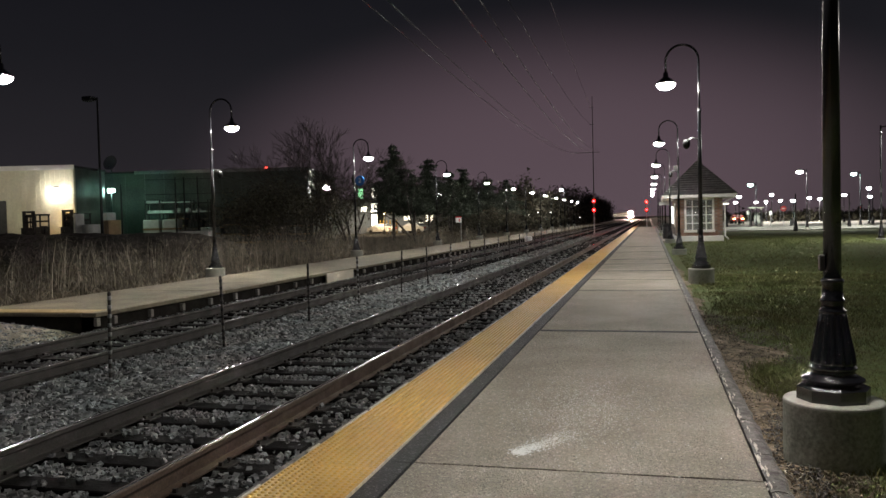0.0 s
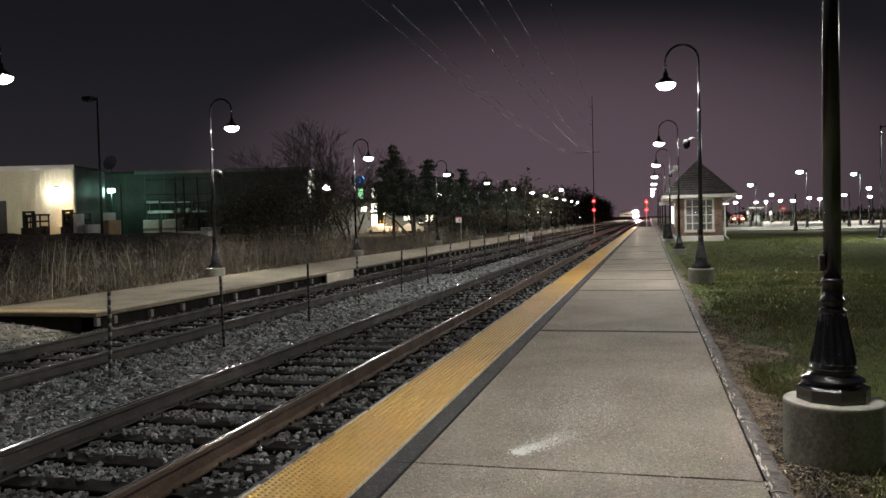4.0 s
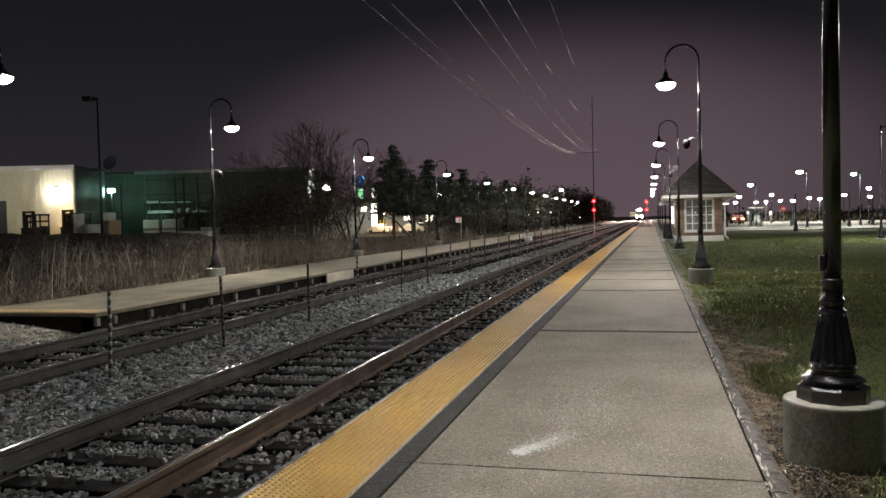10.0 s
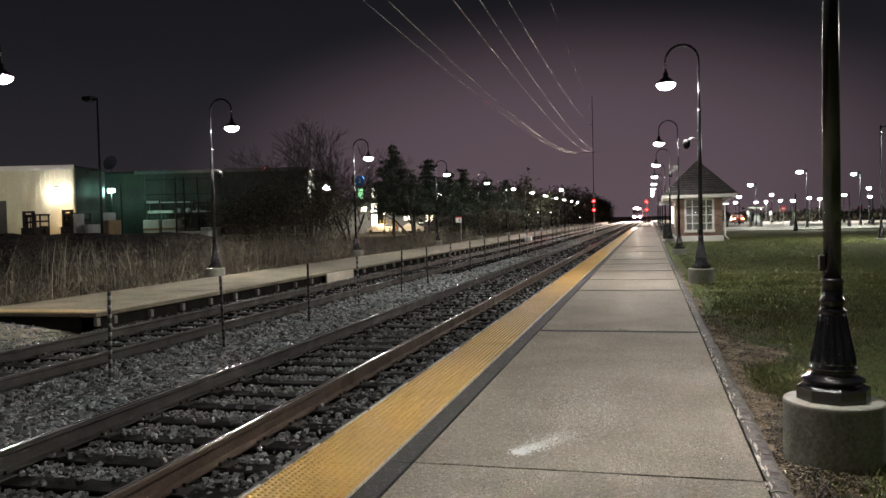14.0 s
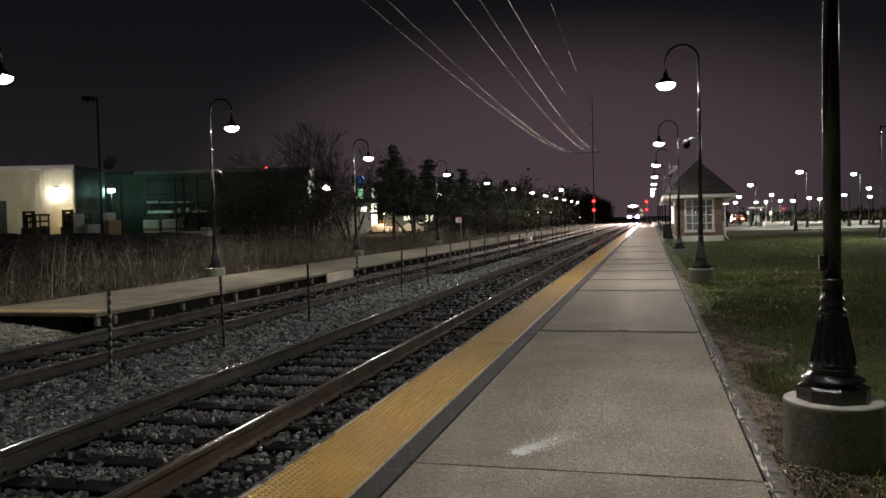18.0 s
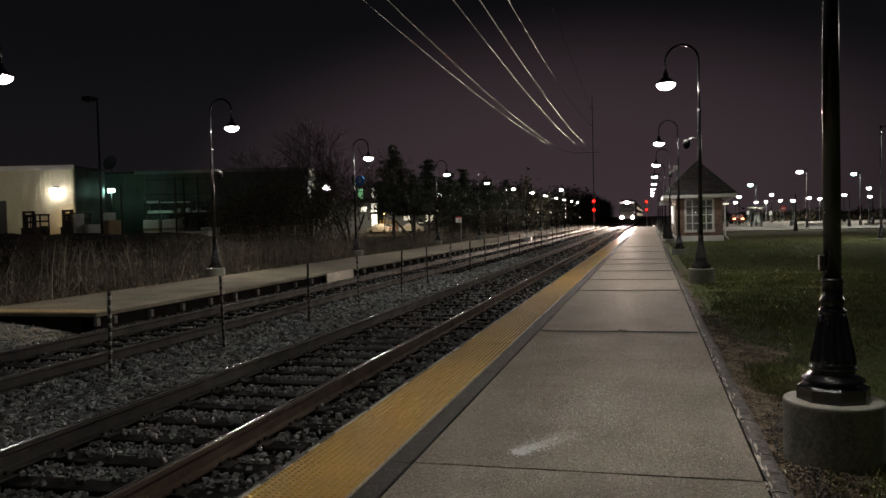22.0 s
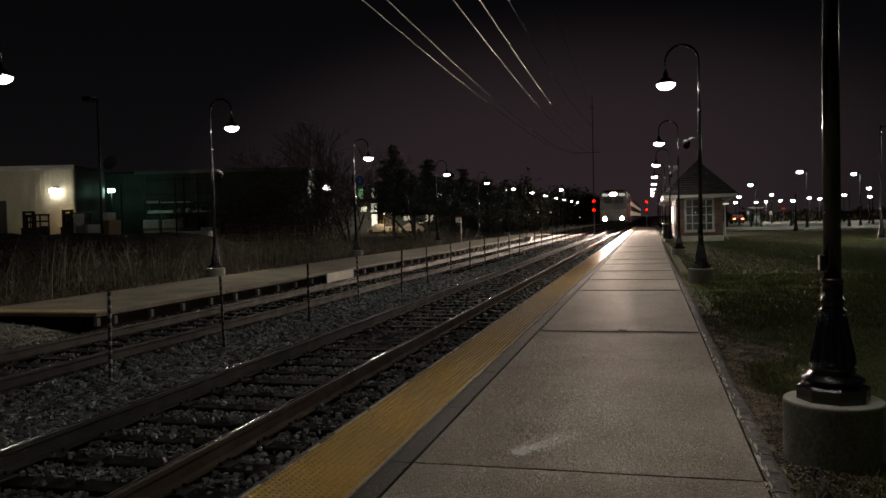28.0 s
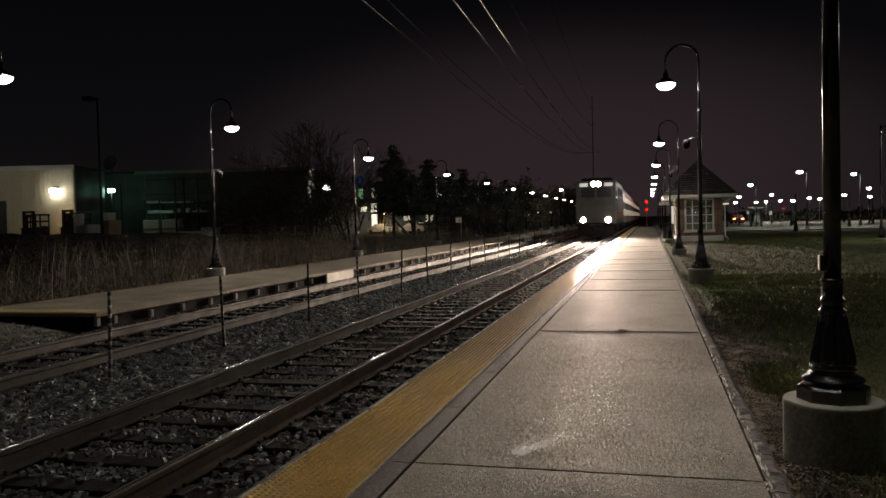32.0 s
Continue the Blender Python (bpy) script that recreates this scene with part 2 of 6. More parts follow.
M_BARK = mat("dark_bark", (0.075, 0.066, 0.056), 0.9, vary=0.4, scale=5, fine=30, bump=0.01)
M_NEEDLE = mat("spruce_needles", (0.100, 0.120, 0.090), 0.85, vary=0.3, scale=0.8, fine=8, per_island=0.5, spec=0.2)
M_LEAFY = mat("scrub_leaves", (0.12, 0.112, 0.080), 0.85, vary=0.3, scale=0.8, fine=8, per_island=0.5, spec=0.2)
M_BRICK = mat("brown_brick", (0.25, 0.135, 0.095), 0.85, vary=0.25, scale=3, fine=18, bump=0.006, per_object=0.22)
M_MORTAR = mat("brick_mortar", (0.23, 0.19, 0.16), 0.9, vary=0.2)
M_TRIM = mat("white_painted_wood", (0.72, 0.70, 0.67), 0.5, vary=0.08, scale=3, fine=30)
M_SHINGLE = mat("dark_roof_shingle", (0.034, 0.029, 0.029), 0.9, vary=0.35, scale=4, fine=18, bump=0.01, per_object=0.3)
M_CREAM = mat("cream_metal_siding", (0.62, 0.575, 0.42), 0.6, vary=0.08, scale=0.5, fine=6)
M_GREENWALL = mat("green_grey_siding", (0.105, 0.120, 0.106), 0.6, vary=0.2, scale=0.6, fine=8)
M_DARKROOF = mat("dark_roof_edge", (0.05, 0.05, 0.05), 0.7)
M_WRAP = mat("white_plastic_wrap", (0.52, 0.53, 0.51), 0.4, vary=0.2, scale=2)
M_WOOD = mat("pale_timber", (0.33, 0.22, 0.12), 0.8, vary=0.25, scale=3)
M_MACHINE = mat("dark_machine_paint", (0.035, 0.034, 0.032), 0.5, vary=0.3, scale=4)
M_TYRE = mat("black_rubber", (0.02, 0.02, 0.02), 0.85)
M_STEELBODY = mat("stainless_coach_side", (0.46, 0.45, 0.44), 0.42, metal=0.55, vary=0.12, scale=1.2, fine=20)
M_LOCO = mat("grey_loco_paint", (0.30, 0.295, 0.285), 0.4, vary=0.15, scale=1.5, fine=15)
M_LOCODARK = mat("dark_blue_loco_paint", (0.030, 0.040, 0.075), 0.4, vary=0.15, scale=1.5)
M_ORANGE = mat("orange_red_stripe_paint", (0.55, 0.12, 0.05), 0.4, vary=0.1, scale=2)
M_UNDER = mat("grimy_underframe", (0.035, 0.032, 0.03), 0.8, vary=0.4, scale=4)
M_SIGNBLUE = mat("blue_sign_face", (0.03, 0.13, 0.38), 0.4, vary=0.05)
M_SIGNRED = mat("red_sign_face", (0.55, 0.03, 0.03), 0.4, vary=0.05)
M_SIGNWHITE = mat("white_sign_face", (0.75, 0.75, 0.73), 0.4, vary=0.05)
M_ALU = mat("galvanised_steel", (0.38, 0.38, 0.38), 0.4, metal=0.8, vary=0.2, scale=6)
M_CABLE = mat("aluminium_cable", (0.060, 0.060, 0.062), 0.45, metal=0.6, vary=0.1, rough_vary=0.03)
M_PANEL = mat("cream_panel_paint", (0.80, 0.74, 0.60), 0.6, vary=0.12, scale=2, fine=30)
M_PIER = mat("stained_concrete_pier", (0.32, 0.30, 0.27), 0.85, vary=0.3, scale=8, per_object=0.3)
# cement lightened as if lit, for footing tops and power poles
M_LIT_CEMENT = mat("cement_painted_lit", (0.40, 0.395, 0.345), 0.9, vary=0.12, scale=7, fine=70, bump=0.001, bump_scale=60)
M_REFLECT = mat("pale_concrete_pier", (0.34, 0.33, 0.30), 0.8, vary=0.25, scale=8)
M_CARPAINT = mat("red_car_paint", (0.22, 0.03, 0.025), 0.3, vary=0.05, spec=0.6)
M_BERM = mat("dark_spoil", (0.11, 0.10, 0.09), 0.95, vary=0.4, scale=1.2, fine=9, bump=0.05, bump_scale=5, spec=0.1)
# under the far platform edge the shade is put into this dark colour
M_SHADOWGAP = mat("fascia_painted_in_shade", (0.024, 0.021, 0.018), 0.95, vary=0.3, scale=3, spec=0.08)
M_GLASS = bpy.data.materials.new("window_glass")
M_GLASS.use_nodes = True
gb = M_GLASS.node_tree.nodes["Principled BSDF"]
gb.inputs["Base Color"].default_value = (0.55, 0.58, 0.58, 1)
gb.inputs["Roughness"].default_value = 0.06
gb.inputs["Transmission Weight"].default_value = 0.85
G_LAMP = glow("lamp_lens_light", (1.0, 0.97, 0.93), 260, False)
G_LAMPFAR = glow("far_lamp_light", (1.0, 0.97, 0.92), 160, False)
G_GREENISH = glow("greenish_lamp_light", (0.50, 1.0, 0.80), 110, False)
G_WARM = glow("warm_lamp_light", (1.0, 0.62, 0.25), 40, False)
G_RED = glow("red_signal_light", (1.0, 0.0009, 0.0011), 700)
G_REDSMALL = glow("red_beacon_light", (1.0, 0.05, 0.04), 30, False)
G_HEAD = glow("headlight_light", (1.0, 0.79, 0.66), 128000)
G_WINDOW = glow("lit_coach_window", (1.0, 0.80, 0.58), 1.2)
G_SHOP = glow("lit_shop_sign", (1.0, 0.93, 0.75), 5, False)
G_SHOPDIM = glow("dim_shop_window", (1.0, 0.88, 0.66), 2.2, False)
G_SHOPGREEN = glow("lit_green_sign", (0.35, 1.0, 0.45), 1.6, False)
G_TAIL = glow("tail_light", (1.0, 0.36, 0.14), 26, False)
G_BOARD = glow("lit_notice_board", (1.0, 0.98, 0.95), 2.2, False)

# ---- mesh helpers ----


def root(name, m, label, category, group="", kind=""):
    ob = new(name)
    ob.matrix_basis = m
    return tagged(ob, label, category, group, kind)


def part(name, bm, material, parent=None, label=""):
    me = bpy.data.meshes.new(name)
    bm.to_mesh(me)
    bm.free()
    me.materials.append(material)
    ob = new(name, me)
    if parent:
        ob.parent = parent
    if label:
        tagged(ob, label)
    return ob


def shared(name, me, parent, m):
    ob = new(name, me)
    ob.parent = parent
    ob.matrix_basis = m
    return ob


def box(bm, x0, x1, y0, y1, z0, z1, bevel=0.0):
    vs = [bm.verts.new(v) for v in ((x0, y0, z0), (x1, y0, z0), (x1, y1, z0), (x0, y1, z0), (x0, y0, z1), (x1, y0, z1), (x1, y1, z1), (x0, y1, z1))]
    fs = [bm.faces.new([vs[i] for i in f]) for f in ((3, 2, 1, 0), (4, 5, 6, 7), (0, 1, 5, 4), (1, 2, 6, 5), (2, 3, 7, 6), (3, 0, 4, 7))]
    if bevel > 0:
        es = list({e for f in fs for e in f.edges})
        bmesh.ops.bevel(bm, geom=es, offset=bevel, segments=1, affect="EDGES", profile=0.5)
    return bm


def boxed(x0, x1, y0, y1, z0, z1, bevel=0.0):
    return box(bmesh.new(), x0, x1, y0, y1, z0, z1, bevel)


def lathe(bm, prof, seg=20, at=(0, 0, 0), wave=0.0, waves=8, smooth=True):
    """Turns a profile of (radius, height) round the vertical; wave flutes it."""
    rings = []
    for i, (r, z) in enumerate(prof):
        amp = wave[i] if isinstance(wave, tuple) else wave
        ring = []
        for k in range(seg):
            a = 2 * math.pi * k / seg
            q = r * (1 + amp * math.cos(waves * a))
            ring.append(bm.verts.new((at[0] + q * math.cos(a), at[1] + q * math.sin(a), at[2] + z)))
        rings.append(ring)
    for a, b in zip(rings, rings[1:]):
        for k in range(seg):
            f = bm.faces.new((a[k], a[(k + 1) % seg], b[(k + 1) % seg], b[k]))
            f.smooth = smooth
    if prof[0][0] > 1e-4:
        bm.faces.new(rings[0][::-1])
    if prof[-1][0] > 1e-4:
        bm.faces.new(rings[-1])
    return bm


def tube(bm, pts, radii, seg=8, cap=True):
    """A round bar along points."""
    pts = [Vector(q) for q in pts]
    if not hasattr(radii, "__len__"):
        radii = [radii] * len(pts)
    rings = []
    for i, q in enumerate(pts):
        d = (pts[min(i + 1, len(pts) - 1)] - pts[max(i - 1, 0)]).normalized()
        u = d.orthogonal().normalized() if i == 0 else (u - d * u.dot(d)).normalized()
        v = d.cross(u)
        rings.append([bm.verts.new(q + radii[i] * (math.cos(2 * math.pi * k / seg) * u + math.sin(2 * math.pi * k / seg) * v)) for k in range(seg)])
    for a, b in zip(rings, rings[1:]):
        for k in range(seg):
            bm.faces.new((a[k], a[(k + 1) % seg], b[(k + 1) % seg], b[k])).smooth = True
    if cap:
        bm.faces.new(rings[0][::-1])
        bm.faces.new(rings[-1])
    return bm


def raw(name, verts, faces, material, parent=None):
    """A mesh from arrays of vertices and equal-sided faces."""
    me = bpy.data.meshes.new(name)
    verts, faces = np.asarray(verts, dtype=np.float32), np.asarray(faces, dtype=np.int32)
    n, k = faces.shape
    me.vertices.add(len(verts))
    me.vertices.foreach_set("co", verts.ravel())
    me.loops.add(n * k)
    me.loops.foreach_set("vertex_index", faces.ravel())
    me.polygons.add(n)
    me.polygons.foreach_set("loop_start", np.arange(0, n * k, k, dtype=np.int32))
    me.update(calc_edges=True)
    me.shade_flat()
    me.materials.append(material)
    ob = new(name, me)
    if parent:
        ob.parent = parent
    return ob


# ---- the line of the track: straight, then a slow bend to the west ----
BEND_Y, BEND_R = 320.0, 2400.0


def line_pose(s, x=0.0):
    """The place and heading s metres along the line, x metres beside it."""
    if s <= BEND_Y:
        return Vector((x, s, 0)), 0.0
    a = (s - BEND_Y) / BEND_R
    r = BEND_R + x
    return Vector((-BEND_R + r * math.cos(a), BEND_Y + r * math.sin(a), 0)), a


LINE_S = [-12.0, 0.0, 20.0, 60.0, 120.0, 200.0, 320.0] + [320.0 + 40.0 * k for k in range(1, 16)]


def sweep(bm, prof, x, stops=LINE_S, closed=True):
    """Draws a cross-section (across, up) along the line."""
    rings = []
    for s in stops:
        ring = []
        for dx, z in prof:
            q, a = line_pose(s, x + dx)
            ring.append(bm.verts.new((q.x, q.y, z)))
        rings.append(ring)
    n = len(prof)
    for a, b in zip(rings, rings[1:]):
        for k in range(n if closed else n - 1):
            bm.faces.new((a[k], b[k], b[(k + 1) % n], a[(k + 1) % n]))
    return bm

# ---- ground: one sheet to the horizon ----
rng = np.random.default_rng(7)


def swell(x, y):
    # the lawn stands a little higher beside the first lamp
    return 0.088 * np.exp(-((y - 3.6) / 2.6) ** 2) * np.clip((x - 3.95) / 0.25, 0.0, 1.0)


def ground():
    xs = [-2600, -900, -300, -120, -60, -40, -25, -16, -12, -10.6, -9.8, -9.6, -6.9, -6.7, -3, 0.5, 1.15, 1.25, 3.72, 3.80, 4.1, 4.8, 6, 8, 11, 15, 20, 28, 40, 60, 120, 300, 900, 2600]
    ys = [-600, -120, -30, -8, 0, 3, 4.5, 6, 8, 10, 13, 17, 22, 28, 36, 46, 60, 75, 88, 100, 120, 160, 240, 400, 800, 2800]

    def height(x, y):
        if x <= -9.8:
            return -0.06 + 0.12 * noise.noise(Vector((x * 0.21, y * 0.21, 3)))
        if x < 1.2 or x < 3.75:
            return -0.62
        return 0.035 + 0.03 * noise.noise(Vector((x * 0.5, y * 0.5, 0))) + swell(x, y)
    bm = bmesh.new()
    grid = [[bm.verts.new((x, y, height(x, y))) for x in xs] for y in ys]
    for j in range(len(ys) - 1):
        for i in range(len(xs) - 1):
            f = bm.faces.new((grid[j][i], grid[j][i + 1], grid[j + 1][i + 1], grid[j + 1][i]))
            x, y = (xs[i] + xs[i + 1]) / 2, (ys[j] + ys[j + 1]) / 2
            f.material_index = 0 if x < 3.7 else (1 if y < 75 else 2)
            f.smooth = x > 3.8 or x < -9.8
    ob = part("ground", bm, M_FIELD)
    ob.data.materials.append(M_GRASS)
    ob.data.materials.append(M_ASPHALT)
    tagged(ob, "rough field, mown lawn and asphalt under a night sky", "ground", kind="structure")


ground()


def worn_verge():
    # bare soil beside the kerb and round the lamp footing
    verts, faces = [], []
    ny, nx = 220, 14
    for j in range(ny + 1):
        y = 1.5 + 24 * (j / ny) ** 1.4
        w = 0.16 + 0.35 * max(0, noise.noise(Vector((3.1, y * 0.75, 0)))) + 0.10 * noise.noise(Vector((1.7, y * 3.1, 0))) + (0.62 * math.exp(-((y - 9.5) / 1.3) ** 2)) + 0.25 * math.exp(-((y - 6.6) / 0.8) ** 2)
        for i in range(nx + 1):
            u = i / nx
            x = 3.93 + w * u + 0.05 * noise.noise(Vector((y * 4, u * 3, 1))) + 0.07 * u * noise.noise(Vector((y * 9, 0.5, 4)))
            z = 0.075 - 0.05 * u ** 2 + 0.020 * noise.noise(Vector((x * 9, y * 9, 5))) + swell(x, y)
            verts.append((x, y, z))
    for j in range(ny):
        for i in range(nx):
            a = j * (nx + 1) + i
            faces.append((a, a + 1, a + nx + 2, a + nx + 1))
    ob = raw("soil_verge", verts, faces, M_SOIL)
    tagged(ob, "bare brown soil and gravel along the crumbling kerb", "soil", kind="stuff")


worn_verge()


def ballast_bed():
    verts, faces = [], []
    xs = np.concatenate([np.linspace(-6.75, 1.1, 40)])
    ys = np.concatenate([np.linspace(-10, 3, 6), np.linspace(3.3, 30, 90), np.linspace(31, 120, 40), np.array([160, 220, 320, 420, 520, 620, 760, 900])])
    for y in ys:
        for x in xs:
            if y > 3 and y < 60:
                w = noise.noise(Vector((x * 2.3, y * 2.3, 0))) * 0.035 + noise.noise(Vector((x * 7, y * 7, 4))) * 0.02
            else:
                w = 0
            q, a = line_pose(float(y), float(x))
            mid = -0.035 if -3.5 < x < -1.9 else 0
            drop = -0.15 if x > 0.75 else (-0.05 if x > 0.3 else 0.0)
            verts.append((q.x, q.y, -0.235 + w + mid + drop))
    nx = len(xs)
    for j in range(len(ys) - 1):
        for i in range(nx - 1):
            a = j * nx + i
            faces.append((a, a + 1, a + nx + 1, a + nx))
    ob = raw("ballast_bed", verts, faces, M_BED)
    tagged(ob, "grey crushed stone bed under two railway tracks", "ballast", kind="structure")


ballast_bed()

# a broken cube: the angular shape of crushed stone
CUBE = np.array([(x, y, z) for z in (-1, 1) for y in (-1, 1) for x in (-1, 1)], dtype=float) * 0.78
CUBE_F = np.array([(0, 2, 3), (0, 3, 1), (4, 5, 7), (4, 7, 6), (0, 1, 5), (0, 5, 4), (2, 6, 7), (2, 7, 3), (0, 4, 6), (0, 6, 2), (1, 3, 7), (1, 7, 5)])
TIE0, TIE_STEP = 4.164, 0.60


def stones(name, count, x0, x1, y0, y1, size, lift, label, level=None, material=None):
    n = count
    x, y = rng.uniform(x0, x1, n), y0 + (y1 - y0) * rng.random(n) ** 1.25
    keep = np.ones(n, bool)
    for r in RAILS:
        keep &= np.abs(x - r) > 0.085
    near_tie = np.abs((y - TIE0 + TIE_STEP / 2) % TIE_STEP - TIE_STEP / 2) < 0.115
    on_tie = near_tie & (((x > -1.62) & (x < 0.12)) | ((x > -5.52) & (x < -3.78)))
    keep &= ~on_tie | (rng.random(n) < 0.06)
    keep &= (x < 0.1) | (x > 1.03) | (rng.random(n) < 0.5)
    keep &= ~((x > -5.4) & (x < -3.15)) | (rng.random(n) < 0.45) | (x > -2.9)
    x, y, on_tie = x[keep], y[keep], on_tie[keep]
    n = len(x)
    s = size * rng.uniform(0.55, 1.25, n)
    shape = CUBE[None] * rng.uniform(0.5, 1.3, (n, 8, 3)) * (np.stack([np.ones(n), rng.uniform(0.6, 1.1, n), rng.uniform(0.6, 1.0, n)], 1)[:, None, :]) * s[:, None, None] / 2
    a, b = rng.uniform(0, 6.28, n), rng.uniform(-1.3, 1.3, n)
    ca, sa, cb, sb = np.cos(a), np.sin(a), np.cos(b), np.sin(b)
    rot = np.stack([np.stack([ca, -sa * cb, sa * sb], 1), np.stack([sa, ca * cb, -ca * sb], 1), np.stack([0 * ca, sb, cb], 1)], 1)
    pts = np.einsum("nij,nkj->nki", rot, shape)
    z = np.where((x > -3.5) & (x < -1.9), -0.285, np.where(x > 0.75, -0.37, np.where(x > 0.3, -0.27, np.where(x < -6.4, -0.24, -0.222)))) + rng.uniform(-0.01, 0.025, n) + lift
    ends = ((x > 0.12) & (x < 0.62)) | ((x > -2.15) & (x < -1.62)) | ((x > -6.0) & (x < -5.52))
    z = np.where(ends, np.where(x > 0, -0.205, -0.180) + rng.uniform(-0.025, 0.02, n), z)
    z = np.where(on_tie, -0.16, z)
    if level is not None:
        z = np.array([level(p, q) for p, q in zip(x, y)])
    pts += np.stack([x, y, z], 1)[:, None, :]
    faces = (CUBE_F[None] + (np.arange(n) * 8)[:, None, None]).reshape(-1, 3)
    ob = raw(name, pts.reshape(-1, 3), faces, material or M_STONE)
    tagged(ob, label, "stones", kind="stuff")


stones("ballast_stones", 9000, -6.7, 1.02, -10, 3.4, 0.075, 0.0, "loose grey crushed stones between the rails")
stones("ballast_stones", 46000, -6.7, 1.02, 3.4, 12.5, 0.054, 0.0, "loose grey crushed stones between the rails")
stones("ballast_stones", 20000, -6.7, 1.02, 12.5, 34, 0.075, 0.0, "loose grey crushed stones between the rails")
stones("ballast_stones", 5000, -6.7, 1.02, 34, 80, 0.12, 0.0, "loose grey crushed stones between the rails")


def shoulder(x, y):
    # the heap between the tracks
    return -0.222 + 0.085 * max(0.0, 1 - ((x + 2.35) / 0.8) ** 2) + 0.03 * noise.noise(Vector((x * 2, y * 2, 7)))


stones("ballast_shoulder", 9500, -3.15, -1.68, 3.4, 14, 0.082, 0.0, "pale heaped ballast stones between the tracks", shoulder, M_STONE_PALE)
stones("ballast_shoulder", 7500, -3.80, -3.08, 3.4, 26, 0.078, 0.0, "pale heaped ballast stones between the tracks", lambda x, y: -0.172 + 0.02 * noise.noise(Vector((x * 3, y * 3, 2))), M_STONE_PALE)
stones("ballast_shoulder", 6000, -3.15, -1.68, 14, 36, 0.10, 0.0, "pale heaped ballast stones between the tracks", shoulder, M_STONE_PALE)


def rails():
    # head, web and foot of a flat-bottomed rail
    side = [(0.012, 0.0011), (0.028, -0.0010), (0.036, -0.006), (0.036, -0.036), (0.010, -0.052), (0.009, -0.145), (0.070, -0.158), (0.070, -0.172), (-0.070, -0.172), (-0.070, -0.158), (-0.009, -0.145), (-0.010, -0.052), (-0.036, -0.036), (-0.036, -0.006), (-0.028, -0.0010), (-0.012, 0.0011)]
    top = [(-0.012, 0.0011), (-0.005, 0.0016), (0.005, 0.0016), (0.012, 0.0011)]
    for k, name in enumerate(("near_track", "far_track")):
        r = root(name, Matrix(), ("railway track beside the yellow platform edge" if k == 0 else "second railway track beside the low far platform"), "railway track", kind="structure")
        for x in RAILS[2 * k:2 * k + 2]:
            rail = part("rail", sweep(bmesh.new(), side, x, closed=False), M_RUST if x == 0.0 else M_RUST_DARK, r, "rusty brown steel rail" if x == 0.0 else "dark weathered steel rail")
            part("rail_head", sweep(bmesh.new(), top, x, closed=False), M_RAILTOP, rail, "polished running surface")
        me = bpy.data.meshes.new("sleeper")
        bm = boxed(-1.3, 1.3, -0.115, 0.115, -0.17, 0.0, 0.012)
        bm.to_mesh(me)
        bm.free()
        me.materials.append(M_TIE)
        pl = bpy.data.meshes.new("tie_plate")
        bm = boxed(-0.17, 0.17, -0.095, 0.095, 0.0, 0.016, 0.004)
        for sx in (-1, 1):
            for sy in (-0.06, 0.06):
                box(bm, sx * 0.095 - 0.014, sx * 0.095 + 0.014, sy - 0.012, sy + 0.012, 0.014, 0.045)
        bm.to_mesh(pl)
        bm.free()
        pl.materials.append(M_RUST_DARK)
        cx = (RAILS[2 * k] + RAILS[2 * k + 1]) / 2
        n = 0
        for i in range(-24, 190):
            y = TIE0 + TIE_STEP * i
            q, a = line_pose(y, cx)
            tie = shared("sleeper", me, r, pose(q.x + rng.uniform(-0.05, 0.05), q.y + rng.uniform(-0.02, 0.02), -0.176 + rng.uniform(-0.012, 0.0), rng.uniform(-0.6, 0.6), 0, rng.uniform(-0.8, 0.8)))
            if i < 34:
                for x in RAILS[2 * k:2 * k + 2]:
                    shared("tie_plate", pl, r, pose(x, y, -0.180))
        bm = bmesh.new()
        for i in range(190, 900):
            q, a = line_pose(TIE0 + TIE_STEP * i, cx)
            box(bm, q.x - 1.3, q.x + 1.3, q.y - 0.11, q.y + 0.11, -0.3, -0.182)
        tagged(part("sleepers_beyond", bm, M_TIE, r), kind="stuff")


rails()


